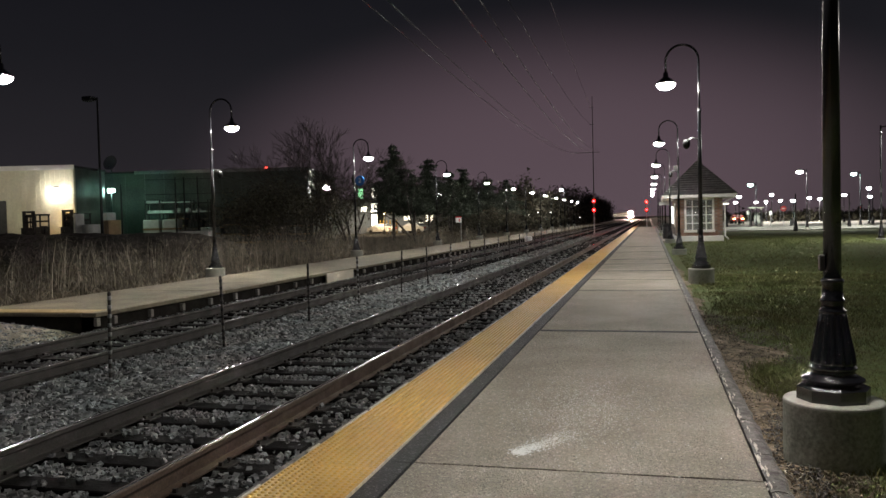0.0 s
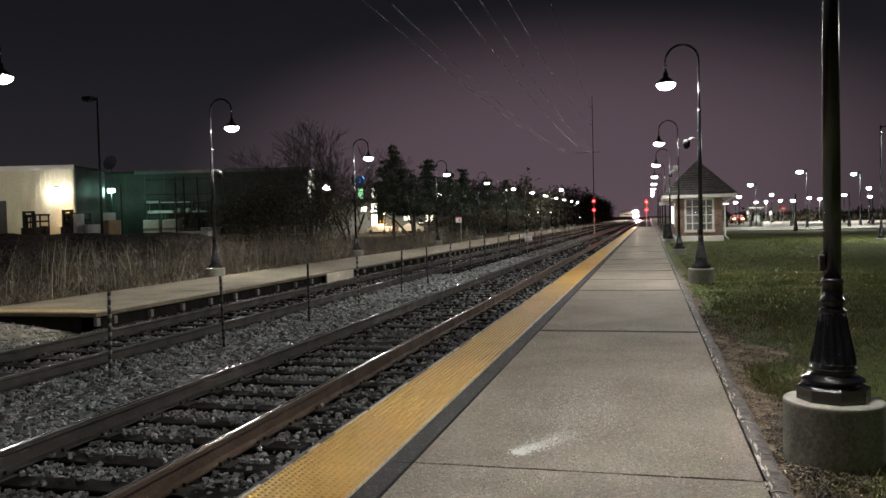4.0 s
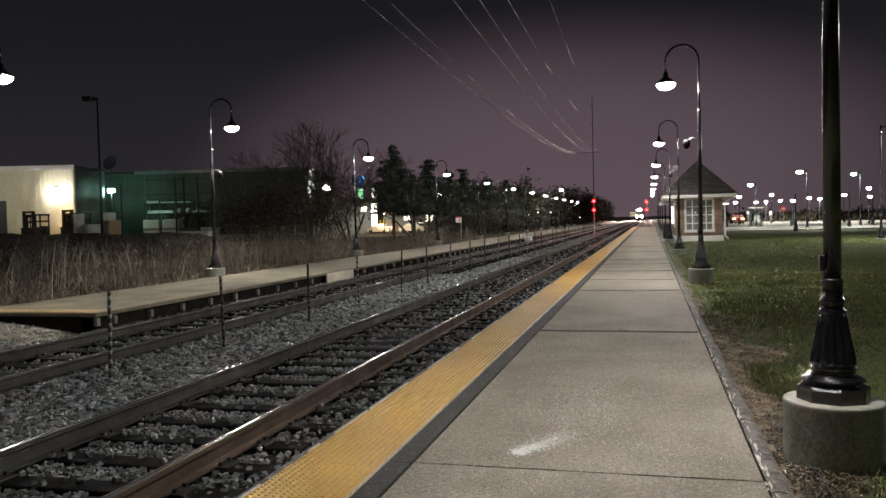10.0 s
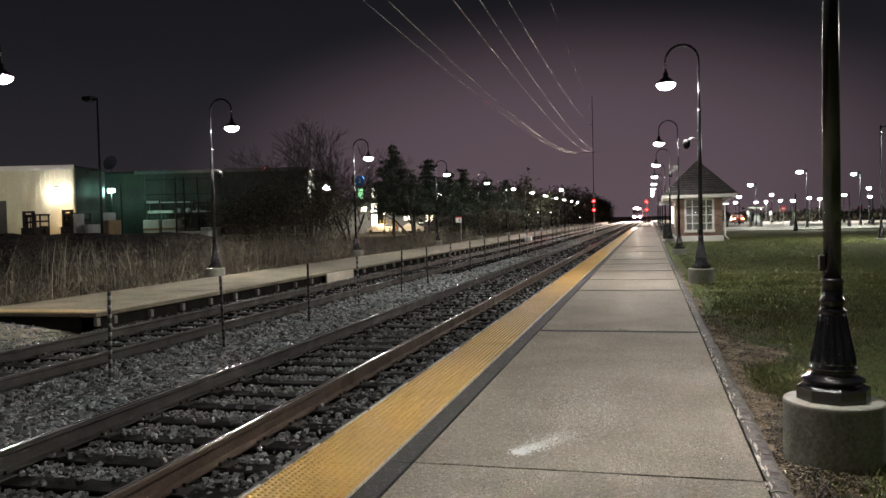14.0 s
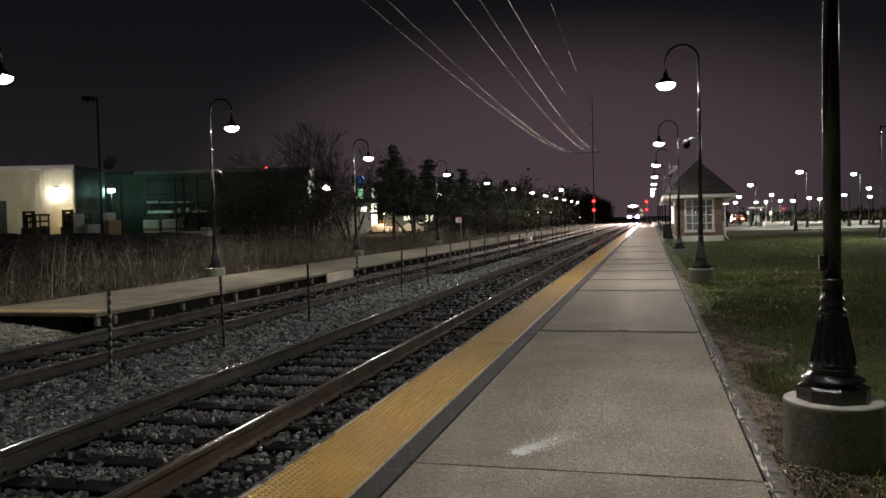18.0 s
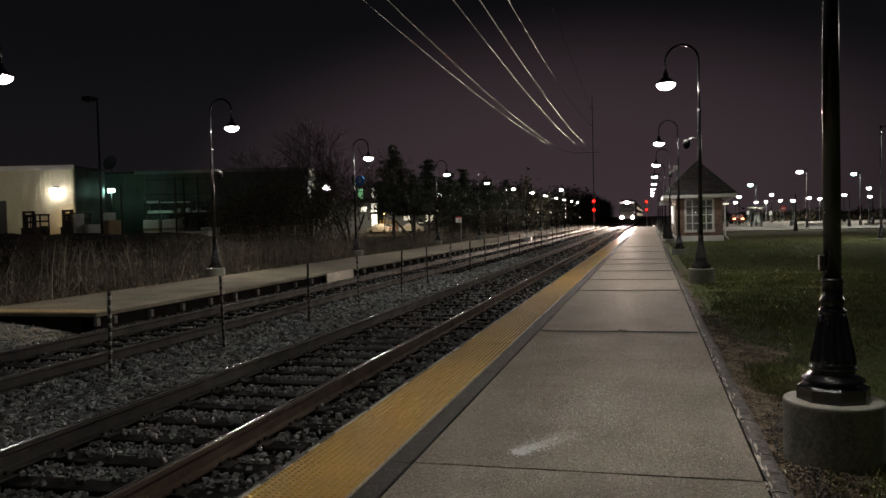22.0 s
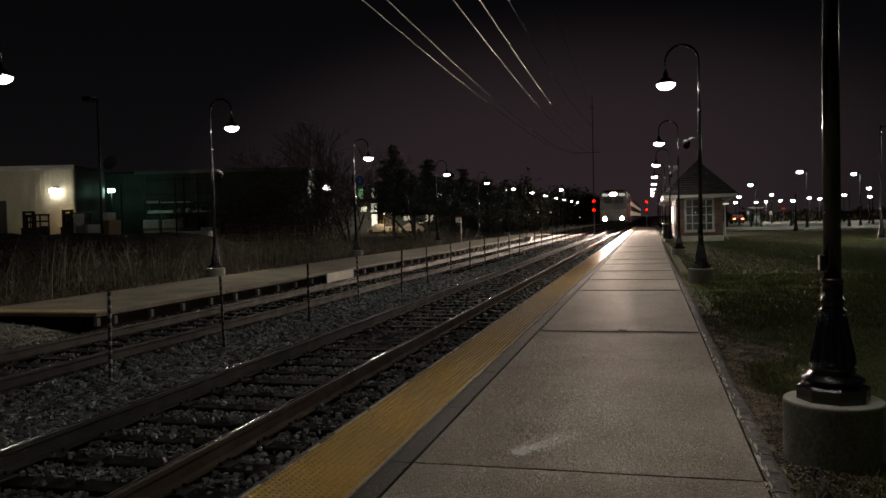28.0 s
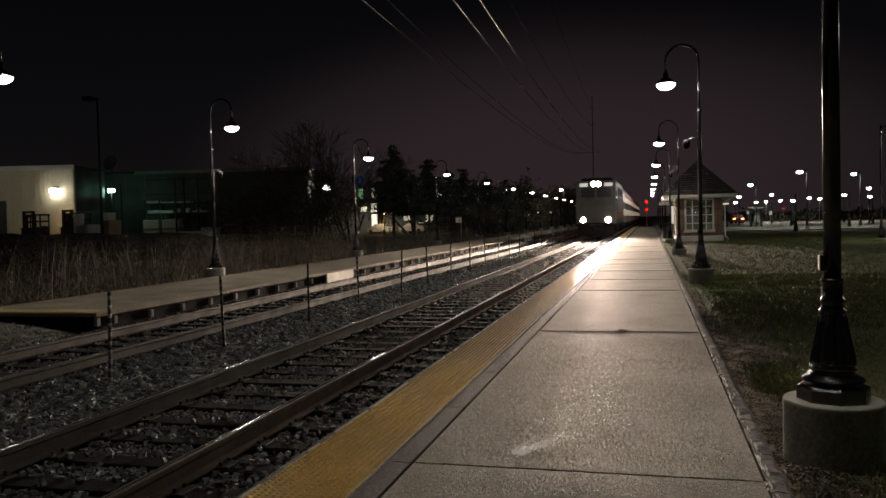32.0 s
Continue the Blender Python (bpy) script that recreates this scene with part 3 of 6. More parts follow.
def near_platform():
    r = root("near_platform", Matrix(), "long concrete platform with a yellow tactile edge strip", "platform", kind="structure")
    part("platform_base", boxed(XL + 0.05, XR + 0.06, PLAT_Y0, PLAT_Y1, -0.62, PLAT_Z - 0.05), M_JOINT, r, "dark weathered platform base")
    # edge beam under the tactile strip
    part("edge_beam", boxed(XL - 0.075, XT + 0.02, PLAT_Y0, PLAT_Y1, -0.16, PLAT_Z - 0.014, 0.012), M_KERB, r, "rough concrete edge beam")
    # tactile tiles with rows of domes
    tiles = []
    for sides in (6, 4):
        bm = boxed(0, XT - XL - 0.012, 0, 1.232, -0.014, 0.0, 0.003)
        for j in range(28):
            for i in range(12):
                cx, cy = 0.028 + i * 0.0462, 0.030 + j * 0.0434
                turn = [2 * math.pi * k / sides for k in range(sides)]
                a = [bm.verts.new((cx + 0.0150 * math.cos(q), cy + 0.0150 * math.sin(q), 0.0)) for q in turn]
                top = bm.verts.new((cx, cy, 0.0086))
                if sides == 6:
                    b = [bm.verts.new((cx + 0.0105 * math.cos(q), cy + 0.0105 * math.sin(q), 0.0074)) for q in turn]
                    for k in range(sides):
                        bm.faces.new((a[k], a[(k + 1) % sides], b[(k + 1) % sides], b[k])).smooth = True
                else:
                    b = a
                for k in range(sides):
                    bm.faces.new((b[k], b[(k + 1) % sides], top)).smooth = True
        me = bpy.data.meshes.new("tactile_tile")
        bm.to_mesh(me)
        bm.free()
        me.materials.append(M_YELLOW)
        tiles.append(me)
    y = 4.61 - 1.24 * 9
    while y < PLAT_Y1 - 1.3:
        shared("tactile_tile", tiles[0 if 2 < y < 26 else 1], r, pose(XL + 0.006 + rng.uniform(-0.0012, 0.0012), y, PLAT_Z + 0.006 + rng.uniform(-0.002, 0.002), 0, 0, rng.uniform(-0.04, 0.04)))
        y += 1.24
    # chipped white paint along both sides of the strip
    for x, w, full in ((XL - 0.012, 0.017, 0.8), (XT - 0.001, 0.009, 1.0)):
        bm = bmesh.new()
        y = 2.0
        while y < 60:
            d = rng.uniform(0.10, 0.7)
            if rng.random() < full:
                box(bm, x, x + w * rng.uniform(0.75, 1.0), y, y + d, PLAT_Z - 0.02, PLAT_Z + 0.0085)
            y += d + (rng.uniform(0.0, 0.12) if full < 1 else 0.0)
        part("paint_edge", bm, M_WHITE_EDGE, r, "chipped white paint line")
    # dark border flags
    me = bpy.data.meshes.new("border_flag")
    bm = boxed(0, XG - XT - 0.026, 0, 1.493, -0.05, 0, 0.003)
    bm.to_mesh(me)
    bm.free()
    me.materials.append(M_BORDER)
    y = 4.76 - 1.5 * 8
    while y < PLAT_Y1 - 1.5:
        shared("border_flag", me, r, pose(XT + 0.014, y, PLAT_Z + rng.uniform(-0.0015, 0.001), 0, 0, rng.uniform(-0.03, 0.03)))
        y += 1.5
    # slabs, cast in bays of about six metres
    edges = [-7.2, -1.22, 4.76, 10.74, 16.75, 22.75]
    while edges[-1] < PLAT_Y1 - 6:
        edges.append(edges[-1] + 6.0)
    for a, b in zip(edges, edges[1:]):
        bm = bmesh.new()
        wide = {4.76: 0.0105, 10.74: 0.030, 16.75: 0.035, 22.75: 0.03}
        gap = (wide.get(a, 0.03), wide.get(b, 0.03))
        nx, ny = 22, 14
        x0, x1 = XG + 0.010, XR - 0.006
        g = [[bm.verts.new((x0 + (x1 - x0) * i / nx, a + gap[0] + (b - a - gap[0] - gap[1]) * j / ny + (0.009 * noise.noise(Vector((i * 0.7, a * 3 + j * 5, 6))) if j in (0, ny) else 0), PLAT_Z + 0.0009 * noise.noise(Vector((i * 0.25, a + j * 0.8, 2))))) for i in range(nx + 1)] for j in range(ny + 1)]
        for j in range(ny):
            for i in range(nx):
                bm.faces.new((g[j][i], g[j][i + 1], g[j + 1][i + 1], g[j + 1][i]))
        low = bmesh.ops.extrude_face_region(bm, geom=bm.faces[:])
        for v in low["geom"]:
            if isinstance(v, bmesh.types.BMVert):
                v.co.z -= 0.06
        bmesh.ops.recalc_face_normals(bm, faces=bm.faces[:])
        part("concrete_slab", bm, M_CONC, r)
    # hairline contraction joints, dirt-filled
    for y, w in ((10.74, 0.105), (16.75, 0.06), (19.6, 0.02), (22.75, 0.09), (26.0, 0.05), (28.75, 0.08), (34.75, 0.1), (40.75, 0.1)):
        part("joint", boxed(XG + 0.02, XR - 0.03, y - w / 2, y + w / 2, PLAT_Z - 0.03, PLAT_Z + 0.0045), M_JOINT, r, "dirt-filled joint")
    # crumbling kerb on the lawn side: broken lengths
    y = PLAT_Y0
    while y < PLAT_Y1 - 1:
        d = rng.uniform(0.35, 1.3) if y < 40 else 3.0
        bm = bmesh.new()
        n = max(3, int(d / 0.07)) if y < 40 else 4
        prof = [(0.0, -0.14), (0.0, 0.0), (0.03, 0.006), (0.09, 0.0), (0.125, -0.03), (0.145, -0.14)]
        rings = []
        for j in range(n + 1):
            yy = y + 0.006 + (d - 0.012) * j / n
            rings.append([bm.verts.new((XR + 0.006 + u + 0.016 * noise.noise(Vector((u * 30, yy * 7, 2))), yy, PLAT_Z + 0.004 + w + 0.014 * noise.noise(Vector((u * 22, yy * 9, 8))))) for u, w in prof])
        for p0, p1 in zip(rings, rings[1:]):
            for k in range(len(prof) - 1):
                bm.faces.new((p0[k], p1[k], p1[k + 1], p0[k + 1]))
        bm.faces.new(rings[0])
        bm.faces.new(rings[-1][::-1])
        bmesh.ops.recalc_face_normals(bm, faces=bm.faces[:])
        part("kerb_stone", bm, M_KERB, r)
        y += d
    # white scuff on the slab and chips in the kerb joint
    verts, faces = [], []
    for k in range(1500):
        u = rng.random() ** 1.6
        cx, cy = 2.40 + 0.32 * u + rng.normal(0, 0.028 + 0.04 * u), 5.06 + 0.55 * u + rng.normal(0, 0.028 + 0.06 * u)
        s = rng.uniform(0.003, 0.008) * (1.2 - 0.7 * u)
        a = rng.uniform(0, 6.28)
        b0 = len(verts)
        for q in range(3):
            verts.append((cx + s * math.cos(a + 2.1 * q), cy + 1.4 * s * math.sin(a + 2.1 * q), PLAT_Z + 0.0030 + 0.003 * rng.random()))
        faces.append((b0, b0 + 1, b0 + 2))
    # pale flecks farther along, scattered to stand in for a sheen
    for k in range(5000):
        cx, cy = 2.72 + rng.normal(0, 0.28), 6.5 + rng.normal(0, 0.65)
        s = rng.uniform(0.002, 0.0052)
        a = rng.uniform(0, 6.28)
        b0 = len(verts)
        for q in range(3):
            verts.append((cx + s * math.cos(a + 2.1 * q), cy + 1.4 * s * math.sin(a + 2.1 * q), PLAT_Z + 0.0030 + 0.003 * rng.random()))
        faces.append((b0, b0 + 1, b0 + 2))
    # pebbles standing proud of the worn surface
    n = 44000
    px, py = rng.uniform(XG + 0.03, XR - 0.02, n), 3.3 + np.minimum(rng.exponential(3.4, n), 24.0)
    ps, pa = rng.uniform(0.0025, 0.0065, n) * np.where(py > 8, 1.35, 1.0), rng.uniform(0, 6.28, n)
    pv = np.zeros((n, 5, 3))
    for q in range(4):
        pv[:, q] = np.stack([px + ps * np.cos(pa + 1.571 * q), py + 1.2 * ps * np.sin(pa + 1.571 * q), np.full(n, PLAT_Z - 0.0010)], 1)
    pv[:, 4] = np.stack([px + ps * rng.uniform(-0.3, 0.3, n), py + ps * rng.uniform(-0.3, 0.3, n), PLAT_Z + 0.0006 + ps * rng.uniform(0.02, 0.48, n)], 1)
    pf = (np.array([[0, 1, 4], [1, 2, 4], [2, 3, 4], [3, 0, 4]])[None] + (np.arange(n) * 5)[:, None, None]).reshape(-1, 3)
    tagged(raw("pebbles", pv.reshape(-1, 3), pf, M_PEBBLE, r), "glinting pebbles in the worn concrete", kind="stuff")
    tagged(raw("scuff_and_sheen", verts, faces, M_SIGNWHITE, r), "white scuff of spilt paint, with pale flecks scattered as sheen", kind="stuff")
    verts, faces = [], []
    for k in range(230):
        y = 3.6 + 26 * rng.random() ** 1.7
        cx = XR + 0.020 + rng.normal(0, 0.013)
        s, d = rng.uniform(0.003, 0.012), rng.uniform(0.05, 0.22)
        b0 = len(verts)
        z = PLAT_Z + 0.016
        verts += [(cx - s * rng.uniform(0.2, 1), y, z - 0.006), (cx + s, y + d * rng.uniform(0.1, 0.5), z), (cx + s * rng.uniform(-0.6, 0.9), y + d, z - 0.006), (cx - s * rng.uniform(0.2, 1), y + d * rng.uniform(0.5, 0.9), z)]
        faces.append((b0, b0 + 1, b0 + 2, b0 + 3))
    tagged(raw("paint_chips", verts, faces, M_WHITE_EDGE, r), "flaking white paint along the kerb joint", kind="stuff")


near_platform()


def concrete_chip(x, y):
    # a spalled lump standing up from the joint
    bm = bmesh.new()
    n = 9
    low = [bm.verts.new((0.085 * math.cos(a) * (1 + 0.3 * math.sin(3 * a)), 0.05 * math.sin(a), -0.004)) for a in np.linspace(0, 2 * math.pi, n, endpoint=False)]
    high = [bm.verts.new((0.045 * math.cos(a) + 0.01, 0.026 * math.sin(a) * (1 + 0.3 * math.cos(2 * a)), 0.013 + 0.004 * math.cos(3 * a))) for a in np.linspace(0, 2 * math.pi, n, endpoint=False)]
    for k in range(n):
        bm.faces.new((low[k], low[(k + 1) % n], high[(k + 1) % n], high[k]))
    bm.faces.new(high)
    ob = part("concrete_chip", bm, M_CONC)
    ob.matrix_basis = pose(x, y, PLAT_Z + 0.004)
    tagged(ob, "small raised lump of broken concrete on a platform joint", "rubble")


concrete_chip(2.87, 10.80)


def far_platform():
    r = root("far_platform", Matrix(), "low far concrete platform on short piers above the track", "platform", kind="structure")
    edges = [FAR_Y0]
    while edges[-1] < FAR_Y1:
        edges.append(edges[-1] + 4.6)
    for a, b in zip(edges, edges[1:]):
        part("concrete_slab", boxed(FAR_X0, FAR_X1 - 0.33, a + 0.01, b - 0.01, 0.045, PLAT_Z + rng.uniform(-0.006, 0.004), 0.012), M_CONC_FAR, r)
        part("edge_slab", boxed(FAR_X1 - 0.31, FAR_X1, a + 0.008, b - 0.008, 0.04, PLAT_Z + 0.006 + rng.uniform(-0.004, 0.004), 0.012), M_CONC_FAR, r)
    # shade beneath the overhanging slab, painted on as near-black walls
    part("fascia", boxed(FAR_X1 - 0.42, FAR_X1 - 0.14, FAR_Y0 + 0.12, FAR_Y1, -0.62, 0.038), M_SHADOWGAP, r, "recessed wall under the slab edge, painted dark as shade")
    part("end_wall", boxed(FAR_X0 + 0.05, FAR_X1 - 0.14, FAR_Y0 + 0.12, FAR_Y0 + 0.3, -0.62, 0.038), M_SHADOWGAP, r, "recessed end wall, painted dark as shade")
    part("end_warning_strip", boxed(FAR_X0 + 0.1, FAR_X1 - 0.15, FAR_Y0 + 0.03, FAR_Y0 + 0.5, PLAT_Z + 0.002, PLAT_Z + 0.010, 0.003), M_FADED, r, "faded yellow strip at the platform end")
    me = bpy.data.meshes.new("pier")
    bm = boxed(-0.04, 0.04, -0.05, 0.05, -0.15, 0.0, 0.008)
    bm.to_mesh(me)
    bm.free()
    me.materials.append(M_PIER)
    shared("pier", me, r, pose(FAR_X1 - 0.085, 12.48, 0.012))
    y = 13.0
    while y < 120:
        shared("pier", me, r, pose(FAR_X1 - 0.11, y, 0.0 - rng.uniform(0, 0.02)))
        y += 1.142
    # a pale panel fixed to the platform face
    ob = part("pale_panel", boxed(-0.02, 0.02, 22.97, 25.25, -0.25, 0.085, 0.006), M_PANEL)
    ob.matrix_basis = pose(FAR_X1 + 0.022, 0, 0.0, 0, 0, 0)
    tagged(ob, "long cream panel fixed to the far platform face", "panel")
    ob = part("equipment_box", boxed(-0.25, 0.25, -0.45, 0.45, 0.0, 0.5, 0.02), M_SIGNWHITE)
    ob.matrix_basis = pose(-6.2, 63.5, -0.30)
    tagged(ob, "small white trackside equipment box on the ballast", "equipment box")


far_platform()


def mound():
    verts, faces = [], []
    nx, ny = 26, 14
    for j in range(ny + 1):
        for i in range(nx + 1):
            x, y = -10.4 + 3.6 * i / nx, 10.9 + 1.62 * j / ny
            u, v = (i / nx - 0.45) * 2, (j / ny - 0.55) * 2
            z = -0.32 + 0.30 * max(0, 1 - (u * 0.95) ** 2) * max(0, 1 - (v * 0.7) ** 2) + 0.03 * noise.noise(Vector((x * 5, y * 5, 1))) + 0.012 * noise.noise(Vector((x * 16, y * 16, 3)))
            verts.append((x, y, z))
    for j in range(ny):
        for i in range(nx):
            a = j * (nx + 1) + i
            faces.append((a, a + 1, a + nx + 2, a + nx + 1))
    ob = raw("gravel_mound", verts, faces, M_BED2)
    tagged(ob, "pale fine gravel mound at the far platform's end", "gravel", kind="stuff")


mound()
stones("gravel_pebbles", 1500, -10.3, -6.85, 10.95, 12.4, 0.035, 0.0, "small pale pebbles on the gravel mound", lambda x, y: -0.315 + 0.27 * max(0, 1 - (((x + 10.4) / 3.6 - 0.45) * 1.9) ** 2) * max(0, 1 - (((y - 10.9) / 1.62 - 0.55) * 1.4) ** 2))
stones("mound_stones", 900, -8.9, -6.8, 10.7, 12.4, 0.075, 0.0, "grey crushed stones spilling over the gravel mound", lambda x, y: -0.30 + 0.27 * max(0, 1 - (((x + 10.4) / 3.6 - 0.45) * 1.9) ** 2) * max(0, 1 - (((y - 10.9) / 1.62 - 0.55) * 1.4) ** 2) - 0.02 * (x + 8.9))
stones("soil_clods", 2600, 3.98, 4.62, 4.6, 12.0, 0.032, 0.0, "crumbs of bare brown soil on the verge", lambda x, y: 0.064 - 0.10 * (x - 4.0) + swell(x, y), M_SOIL)
stones("verge_gravel", 1500, 3.99, 4.20, 3.3, 6.8, 0.019, 0.0, "scattered small grey stones on the bare verge", lambda x, y: 0.066 - 0.05 * (x - 4.0) + swell(x, y), M_KERB)

# ---- platform lamps ----


def lamp_post(m, label, group):
    r = root("platform_lamp", m, label, "street lamp", group)
    bm = lathe(bmesh.new(), [(0.290, -0.25), (0.290, 0.372)], 72, smooth=False)
    foot = part("footing", bm, M_BASE, r, "round cast concrete footing with dark stains")
    # the top is painted paler than the side, for lamplight falling on it
    bm = lathe(bmesh.new(), [(0.290, 0.3725), (0.289, 0.384), (0.284, 0.391), (0.276, 0.393)], 72, smooth=False)
    part("footing_top", bm, M_LIT_CEMENT, foot, "footing top painted paler, as lit from above")
    bm = lathe(bmesh.new(), [(0.213, 0.39), (0.213, 0.470), (0.19, 0.484), (0.16, 0.488)], 8, smooth=False)
    part("base_plate", bm, M_BLACK, r, "octagonal black base")
    bm = lathe(bmesh.new(), [(0.140, 0.486), (0.143, 0.499), (0.178, 0.508), (0.182, 0.514), (0.180, 0.524), (0.136, 0.549), (0.125, 0.560), (0.124, 0.574), (0.134, 0.582), (0.138, 0.594), (0.130, 0.612)], 64, smooth=False)
    part("base_ring", bm, M_BLACK, r)
    bm = lathe(bmesh.new(), [(0.130, 0.61), (0.126, 0.63), (0.116, 0.68), (0.098, 0.77), (0.085, 0.86), (0.079, 0.915), (0.076, 0.93)], 84, wave=(0, 0.07, 0.10, 0.10, 0.08, 0.04, 0), waves=14)
    part("fluted_base", bm, M_BLACK, r, "fluted flared black casting")
    bm = lathe(bmesh.new(), [(0.077, 0.925), (0.079, 0.935), (0.078, 0.948), (0.066, 0.958), (0.064, 0.990), (0.072, 1.000), (0.072, 1.014), (0.062, 1.024), (0.060, 1.112), (0.067, 1.120), (0.067, 1.135), (0.052, 1.145)], 24)
    part("collar", bm, M_BLACK, r)
    bm = lathe(bmesh.new(), [(0.052, 1.14), (0.047, 3.2), (0.040, 4.0), (0.036, 4.02)], 48)
    part("pole", bm, M_BLACK, r, "slender black steel pole")
    bm = lathe(bmesh.new(), [(0.040, 4.0), (0.052, 4.01), (0.052, 4.06), (0.038, 4.07), (0.030, 4.08)], 16)
    part("pole_ring", bm, M_BLACK, r)
    pts = [(0, 0, 4.05), (0, 0, 4.7)]
    R0 = 0.365
    pts += [(-R0 + R0 * math.cos(a), 0, 5.21 + R0 * math.sin(a)) for a in np.linspace(0, math.pi, 15)]
    pts += [(-2 * R0, 0, 4.95)]
    part("arm", tube(bmesh.new(), pts, 0.027, 10), M_BLACK, r, "arched black hook arm")
    bm = lathe(bmesh.new(), [(0.035, 4.97), (0.055, 4.95), (0.06, 4.86), (0.10, 4.82), (0.19, 4.75), (0.235, 4.675), (0.225, 4.675), (0.18, 4.74), (0.09, 4.80)], 24, at=(-2 * R0, 0, 0))
    part("shade", bm, M_BLACK, r, "bell-shaped black pendant shade")
    bm = lathe(bmesh.new(), [(0.215, 4.71), (0.20, 4.65), (0.15, 4.60), (0.08, 4.57), (0.0, 4.565)], 20, at=(-2 * R0, 0, 0))
    part("lens", bm, G_LAMP, r, "bright white glass lens")
    bm = boxed(-0.076, -0.044, -0.026, 0.026, 1.19, 1.29, 0.006)
    part("outlet_box", bm, M_FENCE, r, "grey outlet box")
    return r


def dome_camera(x, y, z, side):
    r = root("security_camera", pose(x, y, z), "small dark security camera on a lamp pole", "camera", "pole cameras")
    part("bracket", tube(bmesh.new(), [(0, 0, 0.1), (side * 0.12, -0.02, 0.14), (side * 0.22, -0.03, 0.08)], 0.018, 8), M_ALU, r)
    bm = lathe(bmesh.new(), [(0.0, 0.10), (0.07, 0.09), (0.085, 0.02), (0.08, -0.05), (0.05, -0.10), (0.0, -0.12)], 14, at=(side * 0.25, -0.03, 0))
    part("dome", bm, M_POST, r)


first = lamp_post(pose(LAMP_X - 0.055, RIGHT_LAMPS[1][1] + 0.14, 0.085), "tall black hook-armed lamp on a concrete footing, lit white", "platform lamps")
for i, (x, y) in enumerate(RIGHT_LAMPS):
    if i != 1:
        copy_thing(first, pose(x, y, 0.0 if i < 3 else -0.12))
for i, (x, y) in enumerate(LEFT_LAMPS):
    ob = copy_thing(first, pose(x, y, -0.03, 0, 0, 180))
    tagged(ob, "tall black hook-armed lamp behind the far platform, lit white")
dome_camera(LAMP_X - 0.04, RIGHT_LAMPS[2][1], 3.28, -1)
dome_camera(LAMP_X - 0.04, RIGHT_LAMPS[3][1], 3.28, -1)
dome_camera(LEFT_LAMPS[1][0] + 0.04, LEFT_LAMPS[1][1], 3.25, 1)
dome_camera(LEFT_LAMPS[3][0] + 0.04, LEFT_LAMPS[3][1], 3.25, 1)
ob = part("lamp_plate", boxed(-0.07, 0.07, -0.02, 0.0, 0.0, 0.17, 0.004), M_SIGNWHITE)
ob.matrix_basis = pose(LAMP_X - 0.1, RIGHT_LAMPS[3][1] - 0.06, 3.45)
tagged(ob, "small white plate fixed on a lamp pole", "sign")


def track_number_sign(x, y, z):
    r = root("track_number_sign", pose(x, y, z, 0, 0, -12), "round blue sign with a white number on a lamp pole", "sign")
    bm = lathe(bmesh.new(), [(0.0, -0.012), (0.24, -0.012), (0.24, 0.012), (0.0, 0.012)], 28, smooth=False)
    bmesh.ops.rotate(bm, verts=bm.verts[:], cent=(0, 0, 0), matrix=Matrix.Rotation(radians(90), 3, "X"))
    part("disc", bm, M_SIGNBLUE, r)
    cu = bpy.data.curves.new("digit", "FONT")
    cu.body, cu.size, cu.align_x, cu.align_y, cu.extrude = "2", 0.30, "CENTER", "CENTER", 0.004
    tmp = bpy.data.objects.new("digit", cu)
    me = bpy.data.meshes.new_from_object(tmp)
    me.materials.append(M_SIGNWHITE)
    bpy.data.objects.remove(tmp)
    ob = new("digit", me)
    ob.parent = r
    ob.matrix_basis = pose(0, -0.018, 0, 90, 0, 0)
    part("side_plate", boxed(-0.34, -0.20, -0.01, 0.01, -0.11, 0.11, 0.003), M_SIGNWHITE, r)


track_number_sign(LEFT_LAMPS[2][0] + 0.27, LEFT_LAMPS[2][1], 3.62)

# ---- fence posts between the tracks ----


def fence():
    r = root("track_fence", Matrix(), "row of thin dark steel fence posts between the tracks", "fence")
    ys = [7.85, 10.4, 13.4, 16.0, 19.0, 21.5, 24.2] + [26.9 + 2.7 * k for k in range(22)]
    for i, y in enumerate(ys):
        lean = [(-1.4, 0.6), (0.3, -1.2), (0.2, 0.4), (0.5, -0.9), (-0.4, 1.8), (0.6, -1.3), (0.2, 0.2)][i % 7]
        bm = lathe(bmesh.new(), [(0.019, -0.4), (0.019, 0.0), (0.018, 1.12), (0.021, 1.125), (0.021, 1.15), (0.0, 1.17)], 8)
        p = part("post", bm, M_FENCE, r)
        p.matrix_basis = pose(-2.82, y, -0.24, lean[0], lean[1], 0)
        bm = bmesh.new()
        for z in np.arange(0.12, 1.08, 0.105):
            lathe(bm, [(0.0185, z), (0.0225, z + 0.008), (0.0225, z + 0.040), (0.0185, z + 0.048)], 8)
        tagged(part("clamp", bm, M_POST if i % 3 else M_ALU, p, "row of wire clamps"), kind="stuff")


fence()

# ---- station house ----


